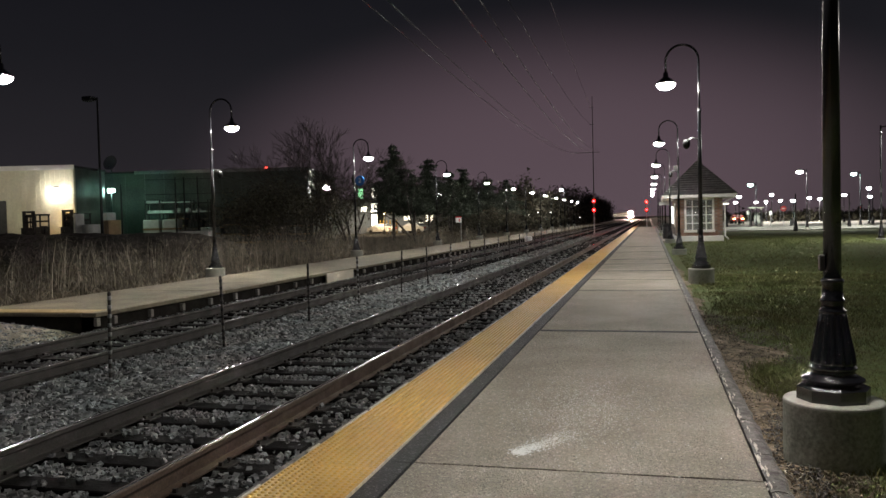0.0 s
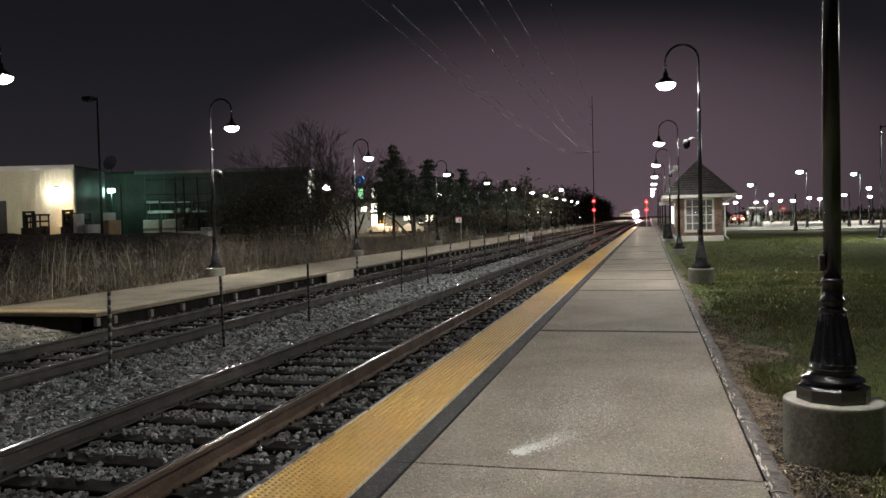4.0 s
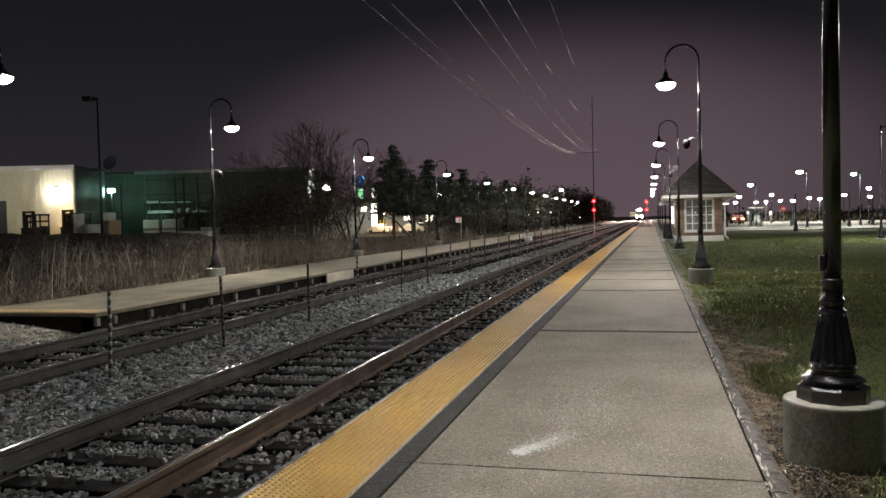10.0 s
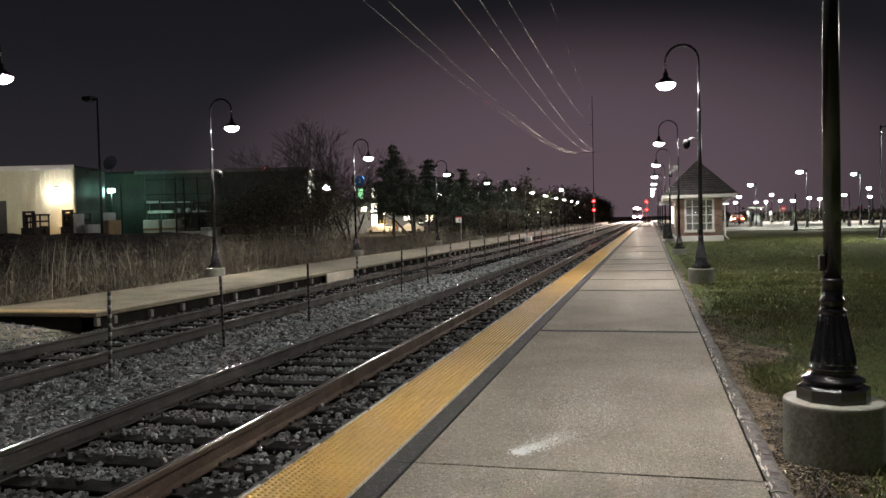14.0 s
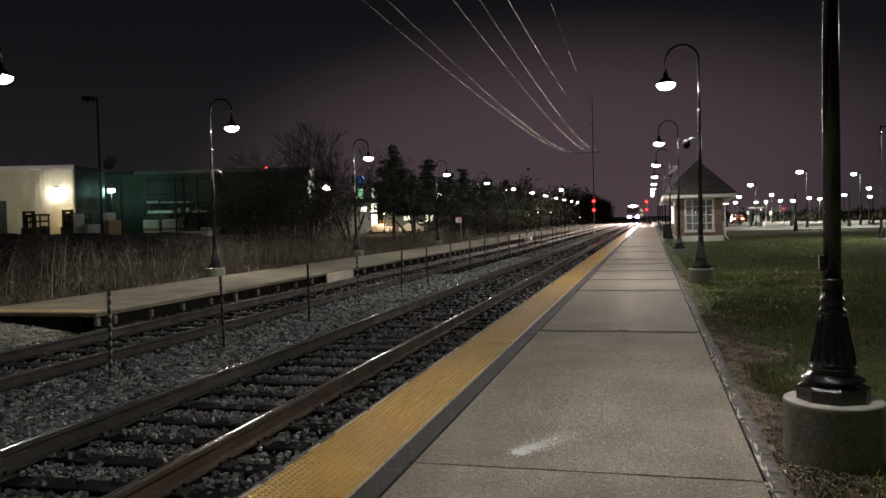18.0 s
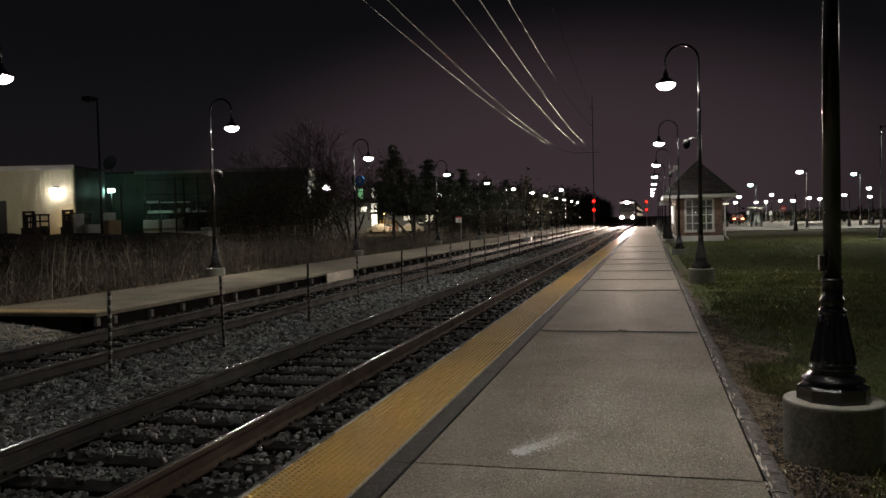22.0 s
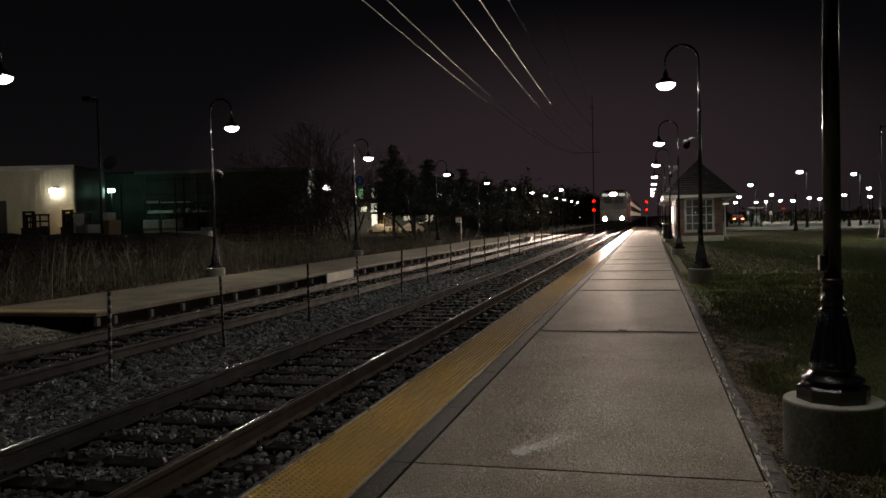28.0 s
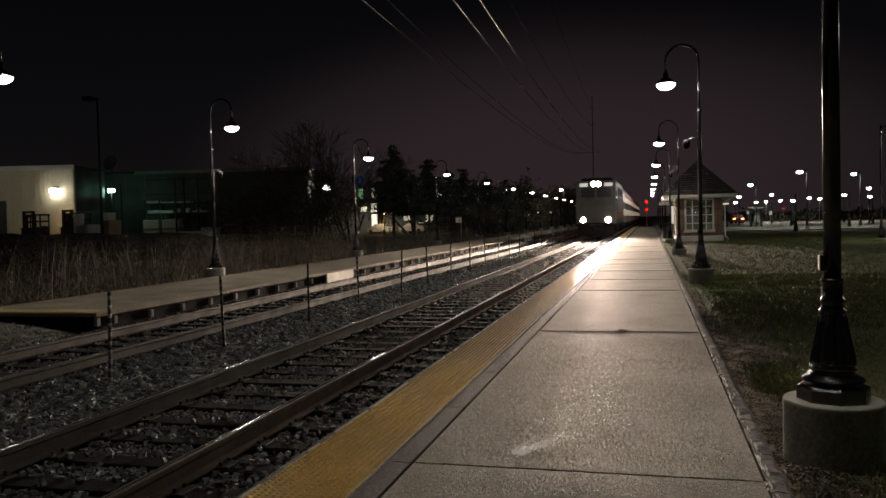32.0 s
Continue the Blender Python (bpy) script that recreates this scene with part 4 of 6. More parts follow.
def station_house():
    X0, X1, Y0, Y1, ZB, ZE = 4.80, 7.48, 50.0, 58.0, 0.02, 2.62
    r = root("station_house", Matrix(), "small brick station house with a dark hipped roof and white windows", "building")
    part("plinth", boxed(X0 - 0.05, X1 + 0.05, Y0 - 0.05, Y1 + 0.05, ZB - 0.3, 0.36, 0.02), M_TRIM, r, "pale stone plinth")
    wx0, wx1, wz0, wz1 = 5.36, 6.94, 0.70, 2.60
    # front wall round the window, back wall and side walls
    bm = bmesh.new()
    box(bm, X0, wx0, Y0, Y0 + 0.24, 0.36, ZE)
    box(bm, wx1, X1, Y0, Y0 + 0.24, 0.36, ZE)
    box(bm, wx0, wx1, Y0, Y0 + 0.24, 0.36, wz0)
    wall = part("front_wall", bm, M_MORTAR, r, "brown brick front wall")
    bm = bmesh.new()
    box(bm, X1 - 0.24, X1, Y0 + 0.24, Y1, 0.36, ZE)
    part("east_wall", bm, M_MORTAR, r, "brown brick wall")
    bm = bmesh.new()
    box(bm, X0, X1 - 0.24, Y1 - 0.24, Y1, 0.36, ZE)
    part("back_wall", bm, M_MORTAR, r, "brown brick wall")
    bm = bmesh.new()
    for a, b, z0, z1 in ((Y0 + 0.24, Y0 + 1.2, 0.36, ZE), (Y0 + 2.4, Y1 - 0.24, 0.36, ZE), (Y0 + 1.2, Y0 + 2.4, 0.36, 1.0), (Y0 + 1.2, Y0 + 2.4, 2.3, ZE)):
        box(bm, X0, X0 + 0.24, a, b, z0, z1)
    part("track_side_wall", bm, M_MORTAR, r, "brown brick wall facing the platform")
    part("inner_floor", boxed(X0 + 0.2, X1 - 0.2, Y0 + 0.2, Y1 - 0.2, 0.30, 0.37), M_BASE, r)
    # courses of brick, proud of the mortar
    me = bpy.data.meshes.new("brick")
    bm = boxed(0, 0.29, -0.006, 0.02, 0, 0.085, 0.004)
    bm.to_mesh(me)
    bm.free()
    me.materials.append(M_BRICK)
    z, row = 0.365, 0
    while z + 0.085 < ZE:
        for a, b in (((X0, wx0 - 0.08), (wx1 + 0.08, X1)) if z > wz0 - 0.10 else ((X0, X1),)):
            first_cut = 0.145 if row % 2 else 0.0
            x = a + first_cut + 0.003
            while x + 0.28 < b:
                shared("brick", me, wall, pose(x, Y0, z))
                x += 0.30
        z += 0.098
        row += 1
    # the tall white window with its bars
    win = part("window_frame", boxed(wx0 - 0.06, wx0 + 0.05, Y0 - 0.03, Y0 + 0.12, wz0 - 0.06, wz1 + 0.03, 0.008), M_TRIM, r, "white painted window frame")
    bm = bmesh.new()
    box(bm, wx1 - 0.05, wx1 + 0.06, Y0 - 0.03, Y0 + 0.12, wz0 - 0.06, wz1 + 0.03)
    box(bm, wx0 + 0.05, wx1 - 0.05, Y0 - 0.03, Y0 + 0.12, wz1 - 0.08, wz1 + 0.03)
    part("frame_rest", bm, M_TRIM, win)
    part("sill", boxed(wx0 - 0.1, wx1 + 0.1, Y0 - 0.1, Y0 + 0.12, wz0 - 0.13, wz0 + 0.02, 0.01), M_TRIM, win)
    for k in range(1, 4):
        x = wx0 + (wx1 - wx0) * k / 4
        w = 0.045 if k == 2 else 0.028
        part("mullion", boxed(x - w, x + w, Y0 + 0.02, Y0 + 0.09, wz0 + 0.02, wz1 - 0.08), M_TRIM, win)
    for z in (1.12, 1.62, 2.12):
        part("glazing_bar", boxed(wx0 + 0.05, wx1 - 0.05, Y0 + 0.03, Y0 + 0.08, z - 0.022, z + 0.022), M_TRIM, win)
    pane = part("pane", boxed(wx0 + 0.04, wx1 - 0.04, Y0 + 0.053, Y0 + 0.059, wz0 + 0.02, wz1 - 0.07), M_GLASS, win)
    pane.visible_shadow = False
    # side window, lit from within
    side = part("side_window_frame", boxed(X0 - 0.03, X0 + 0.1, Y0 + 1.14, Y0 + 1.24, 0.95, 2.36), M_TRIM, r, "white painted window frame")
    bm = bmesh.new()
    box(bm, X0 - 0.03, X0 + 0.1, Y0 + 2.36, Y0 + 2.46, 0.95, 2.36)
    box(bm, X0 - 0.03, X0 + 0.1, Y0 + 1.24, Y0 + 2.36, 2.26, 2.36)
    box(bm, X0 - 0.06, X0 + 0.1, Y0 + 1.1, Y0 + 2.5, 0.88, 0.97)
    part("frame_rest", bm, M_TRIM, side)
    pane = part("pane", boxed(X0 + 0.05, X0 + 0.056, Y0 + 1.2, Y0 + 2.4, 0.95, 2.32), M_GLASS, side)
    pane.visible_shadow = False
    # eaves, soffit and a hipped roof
    ov = 0.72
    bm = bmesh.new()
    box(bm, X0 - ov, X1 + ov, Y0 - ov, Y1 + ov, 2.625, 2.665)
    part("soffit", bm, M_TRIM, r, "white soffit under wide eaves")
    bm = bmesh.new()
    for a in ((X0 - ov - 0.03, X1 + ov + 0.03, Y0 - ov - 0.03, Y0 - ov), (X0 - ov - 0.03, X1 + ov + 0.03, Y1 + ov, Y1 + ov + 0.03), (X0 - ov - 0.03, X0 - ov, Y0 - ov, Y1 + ov), (X1 + ov, X1 + ov + 0.03, Y0 - ov, Y1 + ov)):
        box(bm, *a, 2.66, 2.86)
    part("fascia", bm, M_TRIM, r, "white fascia board")
    bm = bmesh.new()
    cx = (X0 + X1) / 2
    z0, zr = 2.84, 4.98
    ex0, ex1, ey0, ey1 = X0 - ov - 0.06, X1 + ov + 0.06, Y0 - ov - 0.06, Y1 + ov + 0.06
    rdg = (ex1 - ex0) / 2
    pts = [bm.verts.new(q) for q in ((ex0, ey0, z0), (ex1, ey0, z0), (ex1, ey1, z0), (ex0, ey1, z0), (cx, ey0 + rdg, zr), (cx, ey1 - rdg, zr))]
    for f in ((0, 1, 4), (1, 2, 5, 4), (2, 3, 5), (3, 0, 4, 5), (3, 2, 1, 0)):
        bm.faces.new([pts[k] for k in f])
    roof = part("roof", bm, M_SHINGLE, r, "dark shingled hipped roof")
    # shingle courses on the hip that faces the platform's end
    n = 15
    for k in range(n):
        u0, u1 = k / n, (k + 1) / n
        bm = bmesh.new()
        def hip(u, s):
            return Vector((cx + s * (1 - u) * rdg, ey0 + u * rdg, z0 + u * (zr - z0)))
        up = Vector((0, -0.02, 0.03))
        a, b, c, d = hip(u0, -1) + up, hip(u0, 1) + up, hip(u1, 1) + up * 0.3, hip(u1, -1) + up * 0.3
        e2, f2 = hip(u0, -1), hip(u0, 1)
        vs = [bm.verts.new(q) for q in (a, b, c, d, e2, f2)]
        bm.faces.new((vs[0], vs[1], vs[2], vs[3]))
        bm.faces.new((vs[4], vs[5], vs[1], vs[0]))
        part("shingle_course", bm, M_SHINGLE, roof)
    # gutter pipe at the corner
    part("downpipe", tube(bmesh.new(), [(X1 + 0.55, Y0 - 0.3, 2.6), (X1 + 0.12, Y0 - 0.06, 2.35), (X1 + 0.12, Y0 - 0.06, 0.35), (X1 + 0.3, Y0 - 0.2, 0.15)], 0.045, 8), M_TRIM, r, "white downpipe")
    lamp = part("eave_light", boxed(X1 + 0.01, X1 + 0.34, Y0 - 0.16, Y0 - 0.05, 2.26, 2.34, 0.01), M_TRIM, r, "small wall light at the corner")
    part("eave_light_lens", boxed(X1 + 0.03, X1 + 0.33, Y0 - 0.15, Y0 - 0.06, 2.215, 2.258, 0.004), G_SHOP, lamp, "lit white lens")
    part("lit_board", boxed(X0 - 0.14, X0 - 0.06, Y0 + 3.0, Y0 + 4.0, 1.1, 2.2, 0.01), G_BOARD, r, "lit white notice board on the wall")
    # paved apron
    ob = part("station_apron", boxed(XR + 0.03, X0 - 0.06, 49.2, 62.0, -0.3, 0.10, 0.01), M_CONC)
    tagged(ob, "concrete apron between the platform and the station house", "pavement", kind="structure")
    ob = root("hanging_sign", pose(4.2, 51.2, 2.28), "small white hanging sign under the eaves", "sign")
    part("board", boxed(-0.35, 0.35, -0.02, 0.02, 0, 0.2, 0.004), M_SIGNWHITE, ob)
    for x in (-0.28, 0.28):
        part("hanger", tube(bmesh.new(), [(x, 0, 0.2), (x, 0, 0.34)], 0.008, 6), M_POST, ob)


def litter_bin(x, y, z):
    r = root("litter_bin", pose(x, y, z), "round dark litter bin beside the station house", "litter bin")
    part("body", lathe(bmesh.new(), [(0.24, 0), (0.26, 0.05), (0.28, 0.8), (0.25, 0.82)], 16), M_POST, r)
    part("lid", lathe(bmesh.new(), [(0.29, 0.8), (0.29, 0.86), (0.2, 0.98), (0.0, 1.02)], 16), M_POST, r)


station_house()
litter_bin(4.35, 54.6, 0.10)

# ---- car park and lawn to the east ----


def park_lamp(x, y, z, lens, group, arm=0.0, label="slim car park lamp with a bright head"):
    r = root("car_park_lamp", pose(x, y, 0.0), label, "street lamp", group)
    part("footing", lathe(bmesh.new(), [(0.26, -0.2), (0.26, 0.12), (0.24, 0.15)], 14), M_BASE, r)
    part("pole", lathe(bmesh.new(), [(0.17, 0.14), (0.15, 0.3), (0.09, 0.75), (0.06, 0.9), (0.05, z - 0.3), (0.04, z + 0.12)], 12), M_BLACK, r)
    if arm:
        part("arm", tube(bmesh.new(), [(0, 0, z + 0.02), (-arm, -0.05, z + 0.12)], 0.03, 6), M_BLACK, r)
    part("shade", lathe(bmesh.new(), [(0.05, 0.30), (0.12, 0.26), (0.27, 0.13), (0.255, 0.12)], 14, at=(-arm, -0.05 if arm else 0, z - 0.1)), M_BLACK, r)
    part("lens", lathe(bmesh.new(), [(0.25, 0.12), (0.26, 0.02), (0.18, -0.1), (0.0, -0.15)], 14, at=(-arm, -0.05 if arm else 0, z - 0.1)), lens, r)
    return r


for x, y, z, lens in ((17.7, 81.5, 5.5, G_LAMPFAR), (15.0, 96.3, 4.9, G_GREENISH), (23.9, 88.3, 5.4, G_GREENISH), (27.4, 99.5, 4.2, G_LAMPFAR),
                      (32.9, 121.6, 3.6, G_LAMPFAR), (29.4, 120.7, 3.9, G_LAMPFAR), (28.2, 130.7, 3.6, G_LAMPFAR), (26.7, 130.3, 3.8, G_LAMPFAR),
                      (19.96, 102.7, 3.1, G_LAMPFAR), (24.05, 140.0, 3.6, G_LAMPFAR), (21.2, 128.9, 4.4, G_LAMPFAR), (22.5, 144.7, 3.6, G_LAMPFAR),
                      (20.2, 139.0, 3.5, G_LAMPFAR), (15.3, 117.0, 4.0, G_LAMPFAR), (15.9, 127.5, 3.4, G_LAMPFAR)):
    park_lamp(x, y, z, lens, "car park lamps", 0.6 if z > 4.8 else 0.0)
for x, y in ((15.15, 46.6), (25.5, 27.3)):
    park_lamp(x, y, 6.0, G_LAMPFAR, "lawn lamps", -0.95, "tall black lamp standing on the lawn")


def dark_post(x, y, h):
    r = root("bollard_lamp", pose(x, y, 0.0), "slim dark unlit post with a flared base on the lawn", "post", "lawn posts")
    part("base", lathe(bmesh.new(), [(0.19, -0.1), (0.19, 0.2), (0.10, 0.8), (0.06, 0.95)], 12), M_BLACK, r)
    part("shaft", lathe(bmesh.new(), [(0.055, 0.9), (0.045, h), (0.06, h + 0.03), (0.0, h + 0.1)], 10), M_BLACK, r)


for x, y, h in ((15.2, 72.4, 3.1), (22.75, 87.8, 3.4), (15.9, 109.0, 2.6), (12.5, 104.0, 2.6), (28.4, 102.0, 3.2), (19.3, 100.2, 2.4)):
    dark_post(x, y, h)


def kerb_line():
    r = root("car_park_kerb", Matrix(), "pale concrete kerb where the lawn meets the car park", "kerb", kind="structure")
    x = 8.4
    while x < 60:
        part("kerb_stone", boxed(x, x + 2.36, 74.9, 75.12, -0.1, 0.13, 0.015), M_BASE, r)
        x += 2.4
    ob = part("car_park_path", boxed(8.4, 60.0, 90.4, 92.6, -0.1, 0.07, 0.01), M_BASE)
    tagged(ob, "pale concrete path along the car park", "pavement", kind="structure")


kerb_line()


def wheel(parent, x, y, z, rad, wide):
    bm = lathe(bmesh.new(), [(rad * 0.62, -wide / 2), (rad * 0.96, -wide / 2), (rad, -wide / 3), (rad, wide / 3), (rad * 0.96, wide / 2), (rad * 0.62, wide / 2)], 18)
    bmesh.ops.rotate(bm, verts=bm.verts[:], cent=(0, 0, 0), matrix=Matrix.Rotation(radians(90), 3, "Y"))
    w = part("wheel", bm, M_TYRE, parent)
    w.matrix_basis = pose(x, y, z)
    bm = lathe(bmesh.new(), [(0.0, -wide * 0.42), (rad * 0.3, -wide * 0.45), (rad * 0.63, -wide * 0.38), (rad * 0.63, wide * 0.38), (rad * 0.3, wide * 0.45), (0.0, wide * 0.42)], 14)
    bmesh.ops.rotate(bm, verts=bm.verts[:], cent=(0, 0, 0), matrix=Matrix.Rotation(radians(90), 3, "Y"))
    part("rim", bm, M_ALU, w)
    return w


def car(x, y, rz, paint, label, lit):
    r = root("car", pose(x, y, 0.0, 0, 0, rz), label, "car")
    prof = [(-2.2, 0.35), (-2.25, 0.75), (-2.1, 0.98), (-1.5, 1.02), (-0.9, 1.42), (0.6, 1.46), (1.35, 1.05), (2.0, 0.92), (2.2, 0.7), (2.2, 0.35)]
    bm = bmesh.new()
    a = [bm.verts.new((-0.86 * (0.84 if z > 1.2 else 1), q, z)) for q, z in prof]
    b = [bm.verts.new((0.86 * (0.84 if z > 1.2 else 1), q, z)) for q, z in prof]
    n = len(prof)
    for k in range(n):
        bm.faces.new((a[k], a[(k + 1) % n], b[(k + 1) % n], b[k]))
    bm.faces.new(a[::-1])
    bm.faces.new(b)
    bmesh.ops.recalc_face_normals(bm, faces=bm.faces[:])
    part("body", bm, paint, r)
    bm = bmesh.new()
    vs = [bm.verts.new(q) for q in ((-0.66, -1.47, 1.06), (0.66, -1.47, 1.06), (0.62, -0.93, 1.41), (-0.62, -0.93, 1.41))]
    bm.faces.new(vs)
    bmesh.ops.translate(bm, verts=bm.verts[:], vec=(0, -0.03, 0.02))
    part("rear_window", bm, M_GLASS, r)
    for sx in (-0.88, 0.88):
        for sy in (-1.35, 1.35):
            wheel(r, sx * 0.92, sy, 0.33, 0.33, 0.2)
    for sx in (-0.62, 0.62):
        part("tail_light", boxed(sx - 0.16, sx + 0.16, -2.30, -2.22, 0.70, 0.90, 0.01), G_TAIL if lit else M_SIGNRED, r)
    part("bumper", boxed(-0.84, 0.84, -2.32, -2.2, 0.38, 0.6, 0.03), paint, r)


car(16.8, 135.0, 0, M_CARPAINT, "red car with lit tail lights in the car park", True)
car(-33.6, 106.9, 62, M_SIGNWHITE, "pale parked car beside the shop yard", False)
car(-29.2, 108.4, 70, M_WRAP, "pale parked car in the yard", False)


def bus_shelter(x, y):
    r = root("bus_shelter", pose(x, y, 0.0), "small glazed shelter with a flat roof at the car park", "shelter")
    for sx in (-0.6, 0.6):
        for sy in (-0.5, 0.5):
            part("post", boxed(sx - 0.05, sx + 0.05, sy - 0.05, sy + 0.05, 0, 2.2), M_POST, r)
    part("roof", boxed(-0.85, 0.85, -0.75, 0.75, 2.2, 2.34, 0.03), M_BASE, r)
    part("back_panel", boxed(-0.15, 0.5, 0.47, 0.5, 0.2, 1.7), M_REFLECT, r, "pale back panel")
    part("bench", boxed(-0.5, 0.5, 0.1, 0.45, 0.42, 0.5, 0.02), M_POST, r)


bus_shelter(15.4, 100.0)


def road_sign(x, y, z, shape, face, label, sides=8, size=0.36):
    r = root("road_sign", pose(x, y, 0.0), label, "sign", "road signs")
    part("post", boxed(-0.03, 0.03, 0.0, 0.06, -0.2, z + 0.25), M_ALU, r)
    bm = bmesh.new()
    if shape == "round":
        lathe(bm, [(0.0, -0.01), (size, -0.01), (size, 0.01), (0.0, 0.01)], sides, smooth=False)
        bmesh.ops.rotate(bm, verts=bm.verts[:], cent=(0, 0, 0), matrix=Matrix.Rotation(radians(90), 3, "X") @ Matrix.Rotation(math.pi / sides, 3, "Z"))
        bmesh.ops.translate(bm, verts=bm.verts[:], vec=(0, -0.02, z))
    else:
        box(bm, -size * 0.7, size * 0.7, -0.03, -0.01, z - size, z + size, 0.005)
    part("face", bm, face, r)
    if face == M_SIGNRED:
        for dz in (-0.03,):
            part("lettering_bar", boxed(-0.2, 0.2, -0.036, -0.032, z - 0.06, z + 0.06), M_SIGNWHITE, r)


road_sign(18.9, 103.0, 2.1, "round", M_SIGNRED, "red eight-sided stop sign on a post")
road_sign(14.6, 100.5, 1.7, "box", M_SIGNWHITE, "small white sign on a post by the car park", size=0.22)
road_sign(16.9, 99.0, 1.6, "box", M_SIGNWHITE, "small white sign on a post by the car park", size=0.22)
road_sign(20.6, 106.0, 1.35, "box", M_SIGNWHITE, "small white sign on a post by the car park", size=0.25)


def platform_notice():
    r = root("platform_notice", pose(-9.8, 54.6, 0.0, 0, 0, -10), "small red and white notice on a post behind the platform", "sign")
    part("post", boxed(0.13, 0.18, -0.03, 0.03, -0.2, 1.9), M_ALU, r)
    part("board", boxed(-0.22, 0.22, -0.055, -0.032, 1.50, 1.92, 0.006), M_SIGNWHITE, r)
    part("border_bar", boxed(-0.22, 0.22, -0.062, -0.058, 1.84, 1.92), M_SIGNRED, r, "red heading band")
    part("lettering_bar", boxed(0.02, 0.10, -0.062, -0.058, 1.57, 1.78), M_SIGNRED, r, "red lettering")


platform_notice()

# ---- signals and lines ----


def signal(x, y, heads, label, base=-0.25):
    r = root("railway_signal", pose(x, y, base), label, "signal", "red signals")
    top = max(heads) - base
    part("mast", lathe(bmesh.new(), [(0.10, -0.1), (0.10, 0.2), (0.055, 0.22), (0.055, top + 0.4), (0.0, top + 0.45)], 12), M_ALU, r)
    for z in heads:
        z -= base
        bm = boxed(-0.22, 0.22, -0.16, -0.06, z - 0.30, z + 0.30, 0.04)
        h = part("signal_head", bm, M_POST, r)
        bm = lathe(bmesh.new(), [(0.0, 0.0), (0.11, 0.0), (0.11, 0.02), (0.0, 0.03)], 16)
        bmesh.ops.rotate(bm, verts=bm.verts[:], cent=(0, 0, 0), matrix=Matrix.Rotation(radians(90), 3, "X"))
        bmesh.ops.translate(bm, verts=bm.verts[:], vec=(0, -0.17, z))
        part("red_lens", bm, G_RED, h, "lit red lens")
        bm = bmesh.new()
        arc = [(0.135 * math.cos(a), z + 0.135 * math.sin(a)) for a in np.linspace(-0.5, math.pi + 0.5, 12)]
        p0 = [bm.verts.new((u, -0.16, w)) for u, w in arc]
        p1 = [bm.verts.new((u, -0.40, w)) for u, w in arc]
        for k in range(11):
            bm.faces.new((p0[k], p0[k + 1], p1[k + 1], p1[k]))
        part("hood", bm, M_POST, h)
    return r


signal(-2.70, 89.5, (3.42, 2.42), "trackside signal mast showing two red lights")
signal(2.85, 122.0, (3.70, 2.55), "signal mast past the platform end showing two red lights")


def utility_line():
    for x, y, arms, h in ((-10.3, 204.0, (18.0, 25.0, 29.3), 32.0), (-2.2, -92.0, (17.8, 21.2, 27.4), 30.0)):
        r = root("utility_pole", pose(x, y, 0.0), "tall slim power line pole with cross-arms", "utility pole", "power line")
        part("pole", lathe(bmesh.new(), [(0.15, -0.3), (0.11, h * 0.6), (0.07, h)], 12), M_LIT_CEMENT, r)
        for z, x0, x1 in zip(arms, (-4.4, -0.8, -0.7), (1.7, 0.4, 0.4)):
            part("cross_arm", boxed(x0, x1, -0.05, 0.05, z - 0.08, z + 0.02, 0.01), M_BASE, r)
    r = root("power_lines", Matrix(), "sagging overhead power cables high above the tracks", "cables")
    # each cable: offset from the line, then the curve of its sag along the line
    for a, c2, c1, c0 in ((-4.64, 2.64e-4, -0.0295, 12.92), (-3.22, 2.83e-4, -0.0284, 12.515), (-5.21, 2.29e-4, -0.0130, 18.21),
                          (-8.87, 2.58e-4, -0.0287, 13.0), (-8.40, 2.94e-4, -0.0401, 14.04), (-5.13, 0.66e-4, -0.0011, 26.84)):
        pts = [(a - 0.0274 * y, y, c0 + c1 * y + c2 * y * y) for y in np.linspace(204, -92, 61)]
        part("cable", tube(bmesh.new(), pts, 0.024, 8), M_CABLE, r)


utility_line()

# ---- yard and buildings to the west ----


